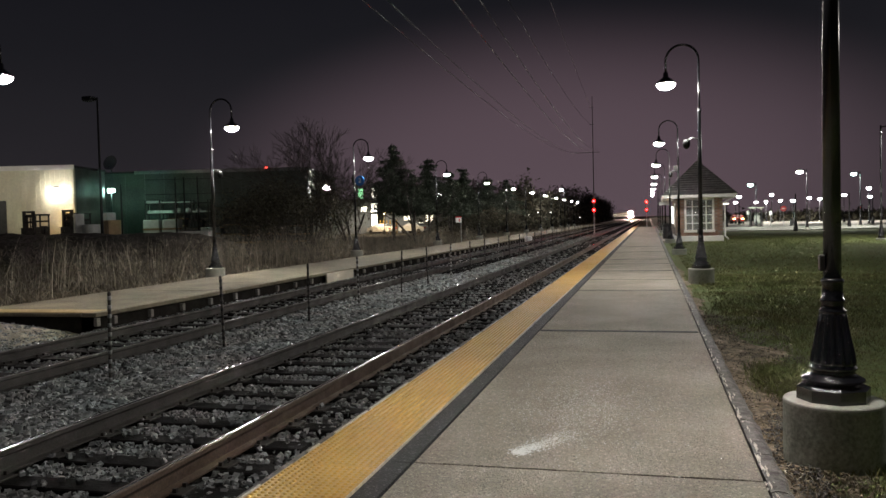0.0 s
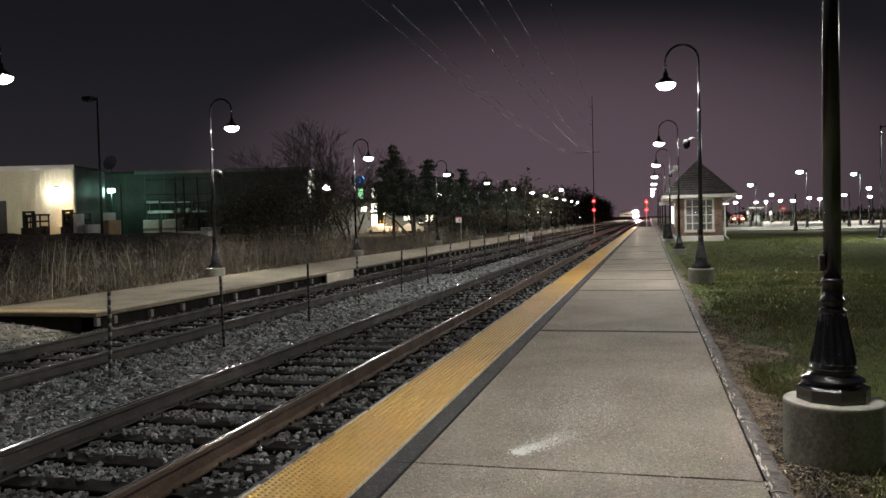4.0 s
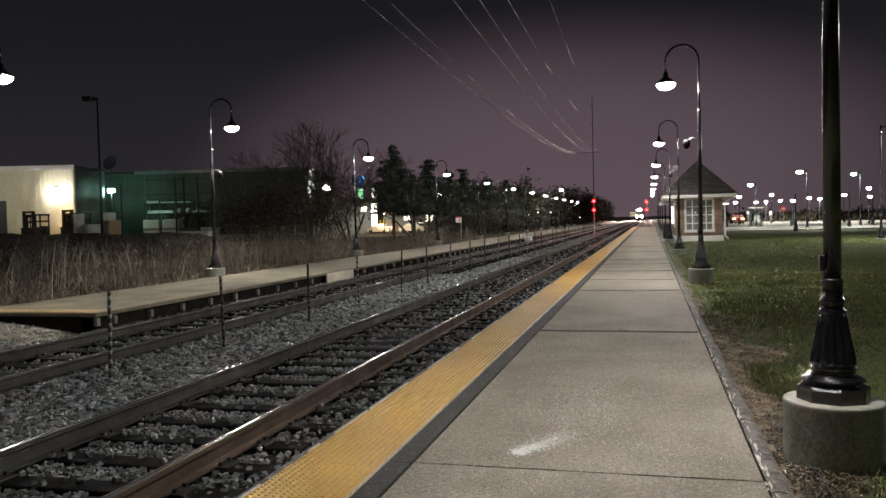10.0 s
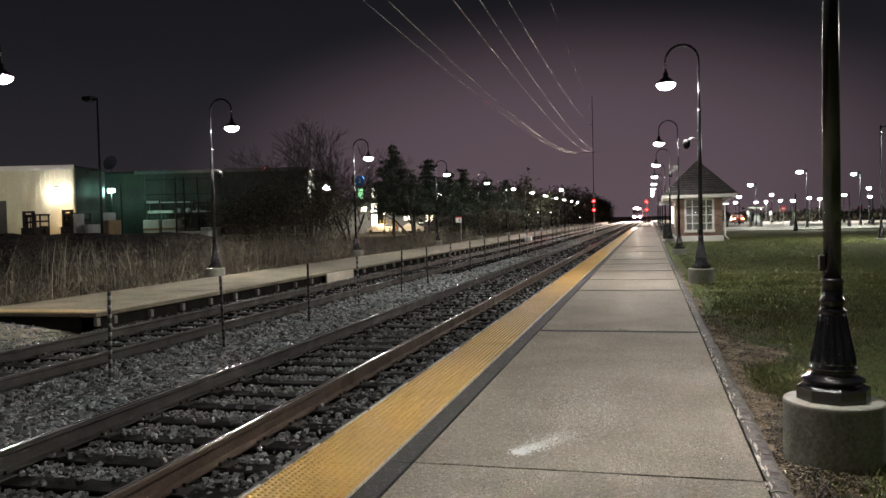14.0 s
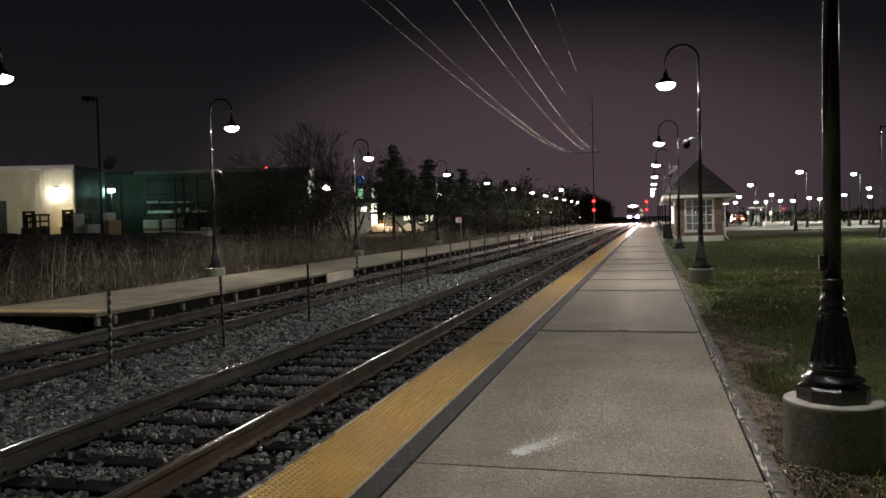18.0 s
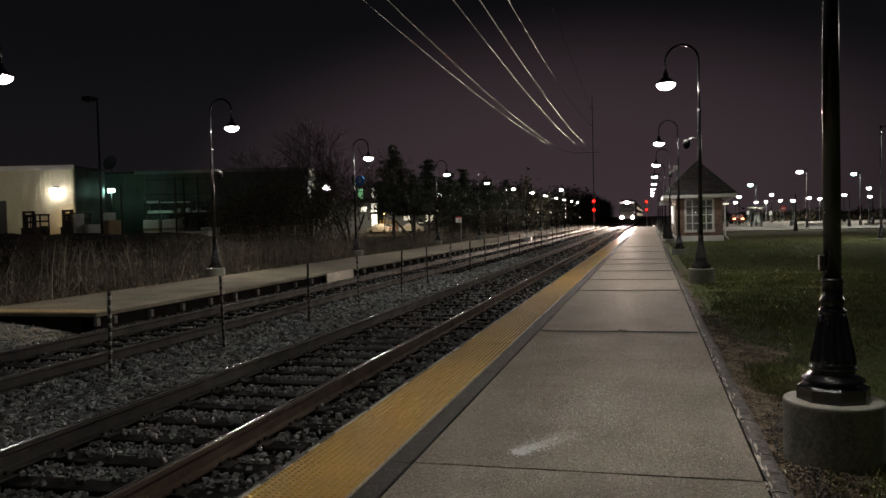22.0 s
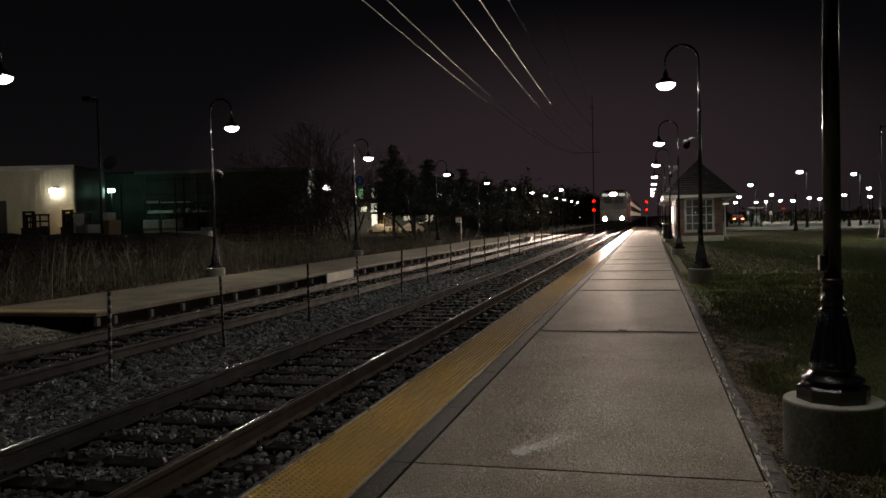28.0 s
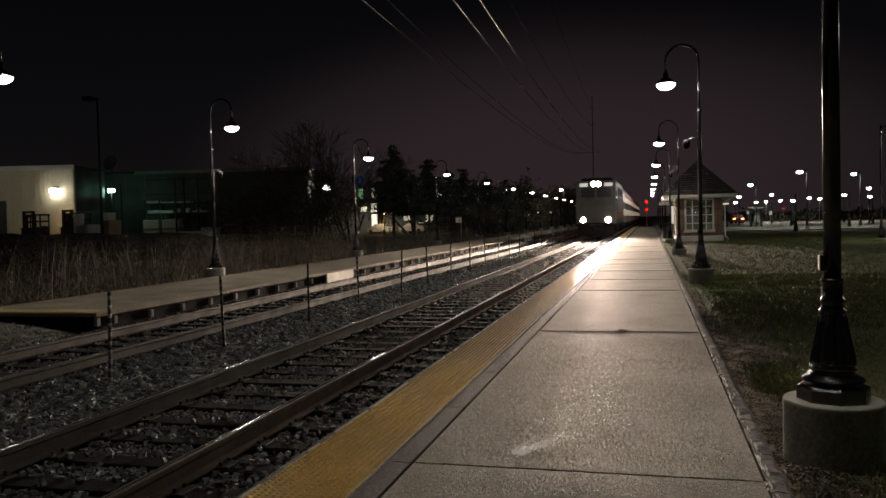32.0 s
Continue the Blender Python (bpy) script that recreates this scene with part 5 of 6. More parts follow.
def warehouse():
    r = root("warehouse", pose(-42.35, 55.4, 0.0, 0, 0, 14.65), "cream metal-clad warehouse lit by a wall lamp", "building")
    part("wall", boxed(-40, 0, 0, 0.3, -0.2, 6.75), M_CREAM, r, "cream ribbed front wall")
    part("side_wall", boxed(-0.3, 0, 0.3, 6, -0.2, 6.75), M_GREENWALL, r)
    part("back_wall", boxed(-40, -0.3, 5.7, 6, -0.2, 6.75), M_CREAM, r)
    part("end_wall", boxed(-40, -39.7, 0.3, 5.7, -0.2, 6.75), M_CREAM, r)
    part("roof", boxed(-40.1, 0.1, -0.1, 6.1, 6.75, 6.95, 0.03), M_DARKROOF, r)
    part("roof_trim", boxed(-40.12, 0.14, -0.16, -0.1, 6.62, 7.0), M_TRIM, r, "pale roof edge trim")
    for k in range(48):
        x = -0.35 - k * 0.4
        part("rib", boxed(x - 0.02, x + 0.02, -0.014, 0, 0, 6.6), M_CREAM, r)
    part("door", boxed(-9.0, -5.6, -0.06, 0, 0, 4.2, 0.02), M_MACHINE, r, "dark roller door")
    w = part("wall_lamp", boxed(-1.65, -1.15, -0.35, -0.05, 4.85, 5.25, 0.04), M_POST, r)
    part("wall_lamp_lens", boxed(-1.75, -1.05, -0.55, -0.30, 4.72, 5.06, 0.05), G_LAMPFAR, w, "bright white lens")
    w = part("wall_lamp", boxed(-9.6, -9.1, -0.35, -0.05, 4.85, 5.25, 0.04), M_POST, r)
    part("wall_lamp_lens", boxed(-9.7, -9.0, -0.55, -0.30, 4.72, 5.06, 0.05), G_LAMPFAR, w, "bright white lens")
    w = part("warm_lamp", boxed(-0.55, -0.3, -0.2, -0.05, 2.65, 2.95, 0.03), M_POST, r)
    part("warm_lamp_lens", boxed(-0.6, -0.25, -0.3, -0.2, 2.55, 2.9, 0.03), G_WARM, w, "warm orange lens")


warehouse()


def low_works():
    r = root("works_building", pose(-51.5, 66.6, 0.0, 0, 0, 14.65), "long dark green-grey works building with tall posts", "building")
    part("wall", boxed(0, 23, 0, 0.3, -0.2, 7.1), M_GREENWALL, r)
    part("side_wall", boxed(22.7, 23, 0.3, 20, -0.2, 7.1), M_GREENWALL, r)
    part("back_wall", boxed(0, 22.7, 19.7, 20, -0.2, 7.1), M_GREENWALL, r)
    part("roof", boxed(-0.1, 23.1, -0.1, 20.1, 7.1, 7.25, 0.03), M_DARKROOF, r)
    part("roof_trim", boxed(6, 23.14, -0.16, -0.1, 6.98, 7.3), M_ALU, r)
    for k in range(12):
        x = 1.2 + k * 1.9
        part("panel_joint", boxed(x - 0.04, x + 0.04, -0.05, 0, 0, 6.95), M_GREENWALL, r)
    w = root("yard_lamp", pose(-43.9, 62.1, 0.0), "greenish-white yard lamp on a steel post", "street lamp")
    part("post", lathe(bmesh.new(), [(0.09, -0.2), (0.06, 5.0)], 10), M_POST, w)
    part("housing", boxed(-0.28, 0.28, -0.2, 0.2, 5.3, 5.45, 0.04), M_POST, w)
    part("lens", boxed(-0.26, 0.26, -0.2, 0.2, 4.98, 5.3, 0.06), G_GREENISH, w, "bright greenish lens")
    # dish on the roof
    d = root("satellite_dish", pose(-47.8, 67.4, 7.25), "round satellite dish on the works roof", "dish")
    part("mount", lathe(bmesh.new(), [(0.08, 0), (0.06, 0.6)], 8), M_ALU, d)
    bm = lathe(bmesh.new(), [(0.0, 0.0), (0.4, 0.05), (0.72, 0.2), (0.75, 0.22)], 20)
    bmesh.ops.rotate(bm, verts=bm.verts[:], cent=(0, 0, 0), matrix=Matrix.Rotation(radians(72), 3, "X"))
    bmesh.ops.translate(bm, verts=bm.verts[:], vec=(0, 0, 0.85))
    part("reflector", bm, M_ALU, d)


low_works()


def forklift(x, y, rz):
    r = root("forklift", pose(x, y, 0.0, 0, 0, rz), "dark forklift truck parked before the warehouse", "forklift", "forklifts")
    part("chassis", boxed(-0.6, 0.6, -1.0, 1.0, 0.35, 1.15, 0.1), M_MACHINE, r)
    part("counterweight", boxed(-0.58, 0.58, 1.0, 1.45, 0.4, 1.3, 0.12), M_MACHINE, r)
    for sx in (-0.5, 0.5):
        for sy in (-0.7, 0.3):
            part("cage_post", boxed(sx - 0.04, sx + 0.04, sy - 0.04, sy + 0.04, 1.1, 2.75), M_MACHINE, r)
        part("mast_rail", boxed(sx * 0.68 - 0.08, sx * 0.68 + 0.08, -1.3, -1.1, 0.1, 3.05), M_MACHINE, r)
        part("lift_chain", boxed(sx * 0.2 - 0.04, sx * 0.2 + 0.04, -1.22, -1.16, 0.6, 2.8), M_MACHINE, r)
        part("fork", boxed(sx * 0.6 - 0.06, sx * 0.6 + 0.06, -2.3, -1.25, 0.12, 0.18), M_MACHINE, r)
    part("overhead_guard", boxed(-0.58, 0.58, -0.78, 0.38, 2.74, 2.84, 0.02), M_MACHINE, r)
    part("cab_panel", boxed(-0.5, 0.5, 0.26, 0.34, 1.1, 1.95, 0.02), M_MACHINE, r)
    part("cab_bar", boxed(-0.5, 0.5, 0.27, 0.33, 2.28, 2.4), M_MACHINE, r)
    for z in (1.55, 2.2, 2.6):
        part("mast_crossbar", boxed(-0.4, 0.4, -1.26, -1.14, z, z + 0.14), M_MACHINE, r)
    part("mast_bar", boxed(-0.34, 0.34, -1.28, -1.12, 2.9, 3.05), M_MACHINE, r)
    part("carriage", boxed(-0.5, 0.5, -1.38, -1.31, 0.6, 1.9), M_MACHINE, r)
    part("seat", boxed(-0.25, 0.25, 0.2, 0.7, 1.15, 2.0, 0.08), M_TYRE, r)
    for sx in (-0.62, 0.62):
        for sy in (-0.65, 0.85):
            wheel(r, sx, sy, 0.33, 0.33, 0.22)


forklift(-38.75, 47.4, 8)
forklift(-34.95, 47.0, -4)


def crate(x, y, rz, w, d, h, material, label):
    r = root("crate", pose(x, y, 0.0, 0, 0, rz), label, "crate", "yard crates")
    part("body", boxed(-w / 2, w / 2, -d / 2, d / 2, 0.1, h, 0.02), material, r)
    part("pallet", boxed(-w / 2 + 0.02, w / 2 - 0.02, -d / 2 + 0.02, d / 2 - 0.02, 0.0, 0.1), M_WOOD, r)
    for k in range(3):
        z = 0.3 + (h - 0.45) * k / 2
        part("batten", boxed(-w / 2 - 0.02, w / 2 + 0.02, -d / 2 - 0.03, -d / 2, z - 0.05, z + 0.05), material, r)


crate(-35.3, 47.0, 14, 1.5, 0.9, 2.08, M_MACHINE, "large dark crate beside a forklift")
crate(-33.75, 45.3, -30, 0.32, 0.6, 2.74, M_WRAP, "tall narrow pale wrapped crate")
crate(-32.9, 45.4, -30, 1.15, 0.8, 2.0, M_WRAP, "low pale wrapped crate")
crate(-32.35, 46.6, -30, 0.66, 0.6, 2.78, M_WRAP, "upright pale wrapped crate")
crate(-29.67, 43.3, -30, 0.88, 0.8, 2.22, M_WOOD, "tan plywood crate in the works yard")
ob = part("yard_container", boxed(-1.0, 1.0, -0.6, 0.6, 0.0, 1.5, 0.05), M_WRAP)
ob.matrix_basis = pose(-24.5, 44.6, -0.1, 0, 0, 12)
tagged(ob, "low pale metal container half hidden in the weeds", "container")


def pallet_stack(x, y, rz, w, d, layers, material, label):
    r = root("pallet_stack", pose(x, y, 0.0, 0, 0, rz), label, "pallet stack", "yard stacks")
    z = 0.0
    for k in range(layers):
        part("pallet", boxed(-w / 2, w / 2, -d / 2, d / 2, z, z + 0.13, 0.01), M_WOOD, r)
        h = 0.55 + 0.25 * ((k * 7 + layers) % 3) / 2
        part("load", boxed(-w / 2 + 0.04, w / 2 - 0.04, -d / 2 + 0.04, d / 2 - 0.04, z + 0.13, z + 0.13 + h, 0.05), material, r)
        z += 0.13 + h


for k in range(4):
    pallet_stack(-41.2 + 1.7 * k, 64.3 + 0.45 * k, 14.65, 1.55, 1.3, (3, 3, 2, 2)[k], (M_WRAP, M_WRAP, M_MACHINE, M_WRAP)[k], "stack of wrapped goods on pallets in the yard")

for k in range(9):
    a = radians(14.65)
    d = 0.6 + 1.75 * k
    pallet_stack(-42.6 + d * math.cos(a) - 2.1 * math.sin(a), 65.2 + d * math.sin(a) + 2.1 * math.cos(a), 14.65, 1.6, 1.2, (3, 4, 3, 3, 4, 3, 4, 3, 3)[k], M_MACHINE, "tall stack of dark goods by the works wall")


def storage_rack():
    r = root("storage_rack", pose(-42.6, 65.2, 0.0, 0, 0, 14.65), "long steel rack of wrapped loads before the works wall", "rack")
    for x in (0.0, 1.35, 2.75, 4.3, 5.9):
        for y in (0.0, 0.9):
            part("upright", boxed(x - 0.05, x + 0.05, y - 0.05, y + 0.05, 0, 4.25), M_POST, r)
    for z in (3.05, 4.0):
        for y in (0.0, 0.9):
            part("beam", boxed(-0.05, 5.95, y - 0.04, y + 0.04, z - 0.12, z - 0.02), M_POST, r)
    for x0, x1, z, h in ((0.05, 1.25, 4.0, 0.24), (1.5, 4.2, 3.98, 0.13), (0.15, 2.6, 3.05, 0.28), (4.4, 5.8, 3.05, 0.18)):
        n = 2 if h > 0.2 else 1
        for j in range(n):
            part("wrapped_slab", boxed(x0 + 0.06 * j, x1 - 0.05 * j, -0.06, 0.95, z + j * h / n, z + (j + 0.85) * h / n, 0.02), M_WRAP, r, "pale wrapped slab")
    for x in (2.95, 3.9, 4.9):
        bm = lathe(bmesh.new(), [(0.0, 3.03), (0.22, 3.06), (0.26, 3.25), (0.20, 3.42), (0.0, 3.5)], 12, at=(x, 0.35, 0))
        part("sack", bm, M_WRAP, r, "pale round sack")


storage_rack()


def spoil_bank():
    # a dark bank of spoil hides the yard's foot
    verts, faces = [], []
    nx, ny = 70, 14
    for j in range(ny + 1):
        for i in range(nx + 1):
            u, v = i / nx, j / ny
            x, y = -46 + 27.5 * u + 1.8 * v, 31.5 + 5.5 * u + 6.5 * v
            env = math.sin(math.pi * v) ** 0.7 * min(1, (1 - u) * 7, u * 9)
            z = -0.2 + env * (1.80 - 0.32 * u + 0.20 * noise.noise(Vector((x * 0.5, y * 0.5, 4)))) + 0.10 * noise.noise(Vector((x * 1.6, y * 1.6, 1)))
            verts.append((x, y, z))
    for j in range(ny):
        for i in range(nx):
            a = j * (nx + 1) + i
            faces.append((a, a + 1, a + nx + 2, a + nx + 1))
    tagged(raw("spoil_bank", verts, faces, M_BERM), "long dark bank of spoil before the yard", "bank", kind="stuff")


spoil_bank()


def yard_posts():
    for x, y, h in ((-35.5, 59.3, 5.9), (-34.8, 59.5, 5.9), (-33.7, 59.8, 5.9), (-40.0, 58.2, 5.4)):
        ob = root("yard_post", pose(x, y, 0), "tall thin steel post in the works yard", "post", "yard posts")
        part("shaft", lathe(bmesh.new(), [(0.08, -0.2), (0.07, h), (0.0, h + 0.05)], 8), M_POST, ob)


yard_posts()


def yard_wires():
    r = root("yard_wires", Matrix(), "thin wires strung between the yard posts", "wires")
    for z in (4.5, 5.75):
        part("wire", tube(bmesh.new(), [(-38.0, 58.65, z), (-35.5, 59.3, z - 0.03), (-34.8, 59.5, z), (-33.7, 59.8, z - 0.02), (-30.6, 60.6, z)], 0.025, 5), M_POST, r)


yard_wires()


def shoebox_lamp():
    r = root("unlit_yard_lamp", pose(-26.9, 38.8, 0.0), "tall dark pole with an unlit box lamp head", "street lamp")
    part("pole", lathe(bmesh.new(), [(0.085, -0.2), (0.075, 3), (0.045, 9.1), (0.0, 9.15)], 12), M_POST, r)
    part("arm", boxed(-0.35, 0.0, -0.04, 0.04, 9.0, 9.08), M_POST, r)
    part("head", boxed(-0.85, -0.25, -0.25, 0.25, 8.98, 9.2, 0.03), M_POST, r)
    part("lens", boxed(-0.8, -0.3, -0.2, 0.2, 8.93, 8.98, 0.01), M_GLASS, r)


shoebox_lamp()


def shops():
    r = root("shop_building", pose(-40.5, 116.0, 0.0, 0, 0, 12), "low shop with lit signs and yellow bollards", "building")
    part("wall", boxed(-8, 14, 0, 0.3, -0.2, 5.2), M_REFLECT, r)
    part("side_wall", boxed(13.7, 14, 0.3, 12, -0.2, 5.2), M_REFLECT, r)
    part("back_wall", boxed(-8, 13.7, 11.7, 12, -0.2, 5.2), M_REFLECT, r)
    part("roof", boxed(-8.1, 14.1, -0.1, 12.1, 5.2, 5.4, 0.03), M_DARKROOF, r)
    for x, w, a, b, g in ((0.9, 0.9, 3.4, 4.1, G_SHOP), (7.6, 1.0, 1.9, 2.6, G_SHOPDIM), (8.0, 1.2, 0.5, 1.2, G_SHOPDIM), (9.6, 0.8, 0.4, 1.5, G_SHOPDIM), (11.0, 1.1, 1.6, 2.6, G_SHOPDIM)):
        part("shop_window", boxed(x - w / 2, x + w / 2, -0.05, 0, a, b, 0.02), g, r, "lit shop window")
    s = root("shop_sign", pose(-36.9, 113.0, 0.0), "tall lit white shop sign on a pylon", "sign")
    part("pylon", boxed(-0.5, 0.5, 0.05, 0.3, 0, 7.0), M_POST, s)
    part("upper_panel", boxed(-0.3, 0.7, -0.1, 0.05, 5.2, 7.0, 0.05), G_SHOP, s)
    part("middle_panel", boxed(-0.4, 0.5, -0.1, 0.05, 3.2, 4.5, 0.05), G_SHOP, s)
    part("lower_panel", boxed(-0.35, 0.5, -0.1, 0.05, 0.7, 2.9, 0.05), G_SHOP, s)
    part("green_panel", boxed(-2.4, -1.6, -0.1, 0.05, 5.2, 6.8, 0.05), G_SHOPGREEN, s)
    part("green_arm", boxed(-1.5, -0.5, 0.06, 0.14, 5.9, 6.1), M_POST, s)
    for k in range(6):
        b = root("bollard", pose(-34.4 + 0.46 * k, 108.6 + 0.12 * k, 0), "yellow painted steel bollard", "bollard", "yellow bollards")
        part("body", lathe(bmesh.new(), [(0.1, -0.1), (0.1, 1.9), (0.06, 1.98), (0.0, 2.0)], 10), M_YELLOW, b)
    l = root("shop_lamp", pose(-32.4, 104.6, 0), "small warm globe lamp on a post", "street lamp")
    part("post", lathe(bmesh.new(), [(0.06, -0.1), (0.05, 2.8)], 8), M_POST, l)
    part("globe", lathe(bmesh.new(), [(0.0, 2.78), (0.2, 2.86), (0.26, 3.0), (0.2, 3.15), (0.0, 3.22)], 12), G_WARM, l)
    l = root("yard_flood_lamp", pose(-28.2, 74.7, 0), "yard lamp glowing behind the trees", "street lamp")
    part("post", lathe(bmesh.new(), [(0.08, -0.1), (0.06, 5.0)], 8), M_POST, l)
    part("lens", boxed(-0.4, 0.4, -0.3, 0.1, 4.98, 5.5, 0.06), G_LAMPFAR, l)
    l = root("tall_lamp", pose(-10.2, 131.0, -0.06), "taller street lamp behind the far platform, lit white", "street lamp")
    part("post", lathe(bmesh.new(), [(0.1, -0.1), (0.06, 6.2)], 8), M_POST, l)
    part("arm", tube(bmesh.new(), [(0, 0, 6.15), (-0.5, 0, 6.35)], 0.035, 6), M_POST, l)
    part("lens", lathe(bmesh.new(), [(0.0, 6.42), (0.28, 6.38), (0.3, 6.25), (0.2, 6.15), (0.0, 6.1)], 12, at=(-0.5, 0, 0)), G_LAMPFAR, l)
    b = root("beacon_mast", pose(-43.4, 91.5, 0), "thin mast carrying a small red beacon", "mast")
    part("mast", lathe(bmesh.new(), [(0.12, -0.1), (0.06, 8.7)], 8), M_POST, b)
    part("beacon", lathe(bmesh.new(), [(0.0, 8.72), (0.17, 8.75), (0.19, 8.9), (0.15, 9.02), (0.0, 9.06)], 12), G_REDSMALL, b, "red beacon light")
    # an added shield turns round the lamp, in place of its own flashing
    bm = bmesh.new()
    arc = [math.pi * k / 12 for k in range(13)]
    rings = [[bm.verts.new((-q * math.sin(a), q * math.cos(a), z)) for a in arc] for q, z in ((0.23, 0.0), (0.23, 0.42), (0.26, 0.42), (0.26, 0.0))]
    for p0, p1 in zip(rings, rings[1:] + rings[:1]):
        for k in range(12):
            bm.faces.new((p0[k], p0[k + 1], p1[k + 1], p1[k]))
    shield = part("added_blink_shield", bm, M_POST, b, "dark half-round shield added to blink the beacon")
    return shield


beacon_shield = shops()


def small_lights():
    # lights of the yards beyond the trees
    for x, y, z, g in ((-14.5, 120.0, 2.2, G_SHOP), (-12.8, 118.0, 2.5, G_SHOP), (-13.6, 140.0, 2.6, G_SHOP), (-9.4, 150.0, 1.6, G_SHOP), (-24.5, 92.0, 4.6, G_SHOP), (-22.0, 100.0, 4.4, G_SHOP), (-17.0, 100.0, 1.5, G_SHOPGREEN)):
        r = root("small_yard_light", pose(x, y, 0), "small white light on a short post", "lamp", "yard lights")
        part("post", lathe(bmesh.new(), [(0.04, -0.1), (0.03, z)], 6), M_POST, r)
        part("lens", lathe(bmesh.new(), [(0.0, z - 0.02), (0.08, z + 0.02), (0.08, z + 0.1), (0.0, z + 0.13)], 8), g, r)


small_lights()

# ---- plants ----


def blades(name, xs, ys, zs, heights, widths, lean, material, label, category, bend=0.35):
    """Upright grass blades or stalks: a bent strip of two quads each."""
    n = len(xs)
    a = rng.uniform(0, 2 * math.pi, n)
    ux, uy = np.cos(a), np.sin(a)
    b = rng.uniform(0, 2 * math.pi, n)
    lx, ly = np.cos(b) * lean * heights, np.sin(b) * lean * heights
    rows = []
    for f, w in ((0.0, 1.0), (0.55, 0.8), (1.0, 0.15)):
        cx, cy, cz = xs + lx * f ** 2, ys + ly * f ** 2, zs + heights * f * (1 - bend * 0.3 * f)
        rows.append(np.stack([cx - ux * widths * w / 2, cy - uy * widths * w / 2, cz], 1))
        rows.append(np.stack([cx + ux * widths * w / 2, cy + uy * widths * w / 2, cz], 1))
    v = np.stack(rows, 1).reshape(-1, 3)
    base = (np.arange(n) * 6)[:, None, None]
    f = (np.array([[0, 1, 3, 2], [2, 3, 5, 4]])[None] + base).reshape(-1, 4)
    ob = raw(name, v, f, material)
    return tagged(ob, label, category, kind="stuff")


def lawn():
    n = 150000
    x = 4.03 + 8.0 * rng.random(n) ** 1.3
    y = 4.0 + 18 * rng.random(n) ** 1.15
    # thin where the soil is bare
    wear = 0.35 + 0.75 * np.exp(-((y - 9.5) / 1.3) ** 2) + 0.3 * np.exp(-((y - 6.6) / 0.8) ** 2)
    keep = rng.random(n) < np.clip((x - 3.98 - wear * 0.75) / 0.35, 0.09, 1)
    x, y = x[keep], y[keep]
    n = len(x)
    clump = np.array([noise.noise(Vector((p * 1.3, q * 1.3, 0))) for p, q in zip(x, y)])
    h = rng.uniform(0.03, 0.075, n) * (1 + 0.5 * clump) * np.where(y > 12, 1.15, 1.0)
    blades("lawn_grass", x, y, 0.02 + swell(x, y), h, rng.uniform(0.004, 0.009, n) * np.where(y > 12, 1.8, 1.0), rng.uniform(0.2, 0.9, n), M_BLADE, "short mown green grass with thin patches", "grass")
    n = 52000
    x, y = 4.3 + 20 * rng.random(n) ** 1.2, 20 + 40 * rng.random(n) ** 1.3
    blades("lawn_grass", x, y, np.full(n, 0.02), rng.uniform(0.04, 0.08, n), rng.uniform(0.010, 0.022, n), rng.uniform(0.3, 1.0, n), M_BLADE, "short mown green grass with thin patches", "grass")
    # dead thatch and stray blades over the bare patch
    n = 9000
    x, y = 4.0 + 0.95 * rng.random(n) ** 1.2, 4.0 + 9.0 * rng.random(n)
    keep = np.array([noise.noise(Vector((p * 3.5, q * 3.5, 9))) for p, q in zip(x, y)]) > -0.08
    x, y = x[keep], y[keep]
    n = len(x)
    blades("dry_thatch", x, y, 0.062 - 0.03 * (x - 4.0) + swell(x, y), rng.uniform(0.02, 0.055, n), rng.uniform(0.004, 0.009, n), rng.uniform(0.6, 1.8, n), M_WEED, "matted dead grass on the bare verge", "grass")
    # a lusher tuft beside the footing
    n = 4500
    x, y = rng.normal(4.44, 0.13, n), rng.normal(8.0, 0.36, n)
    blades("grass_tuft", x, y, np.full(n, 0.03), rng.uniform(0.05, 0.12, n), rng.uniform(0.005, 0.009, n), rng.uniform(0.3, 0.9, n), M_BLADE, "lush tuft of green grass by the lamp footing", "grass")


lawn()


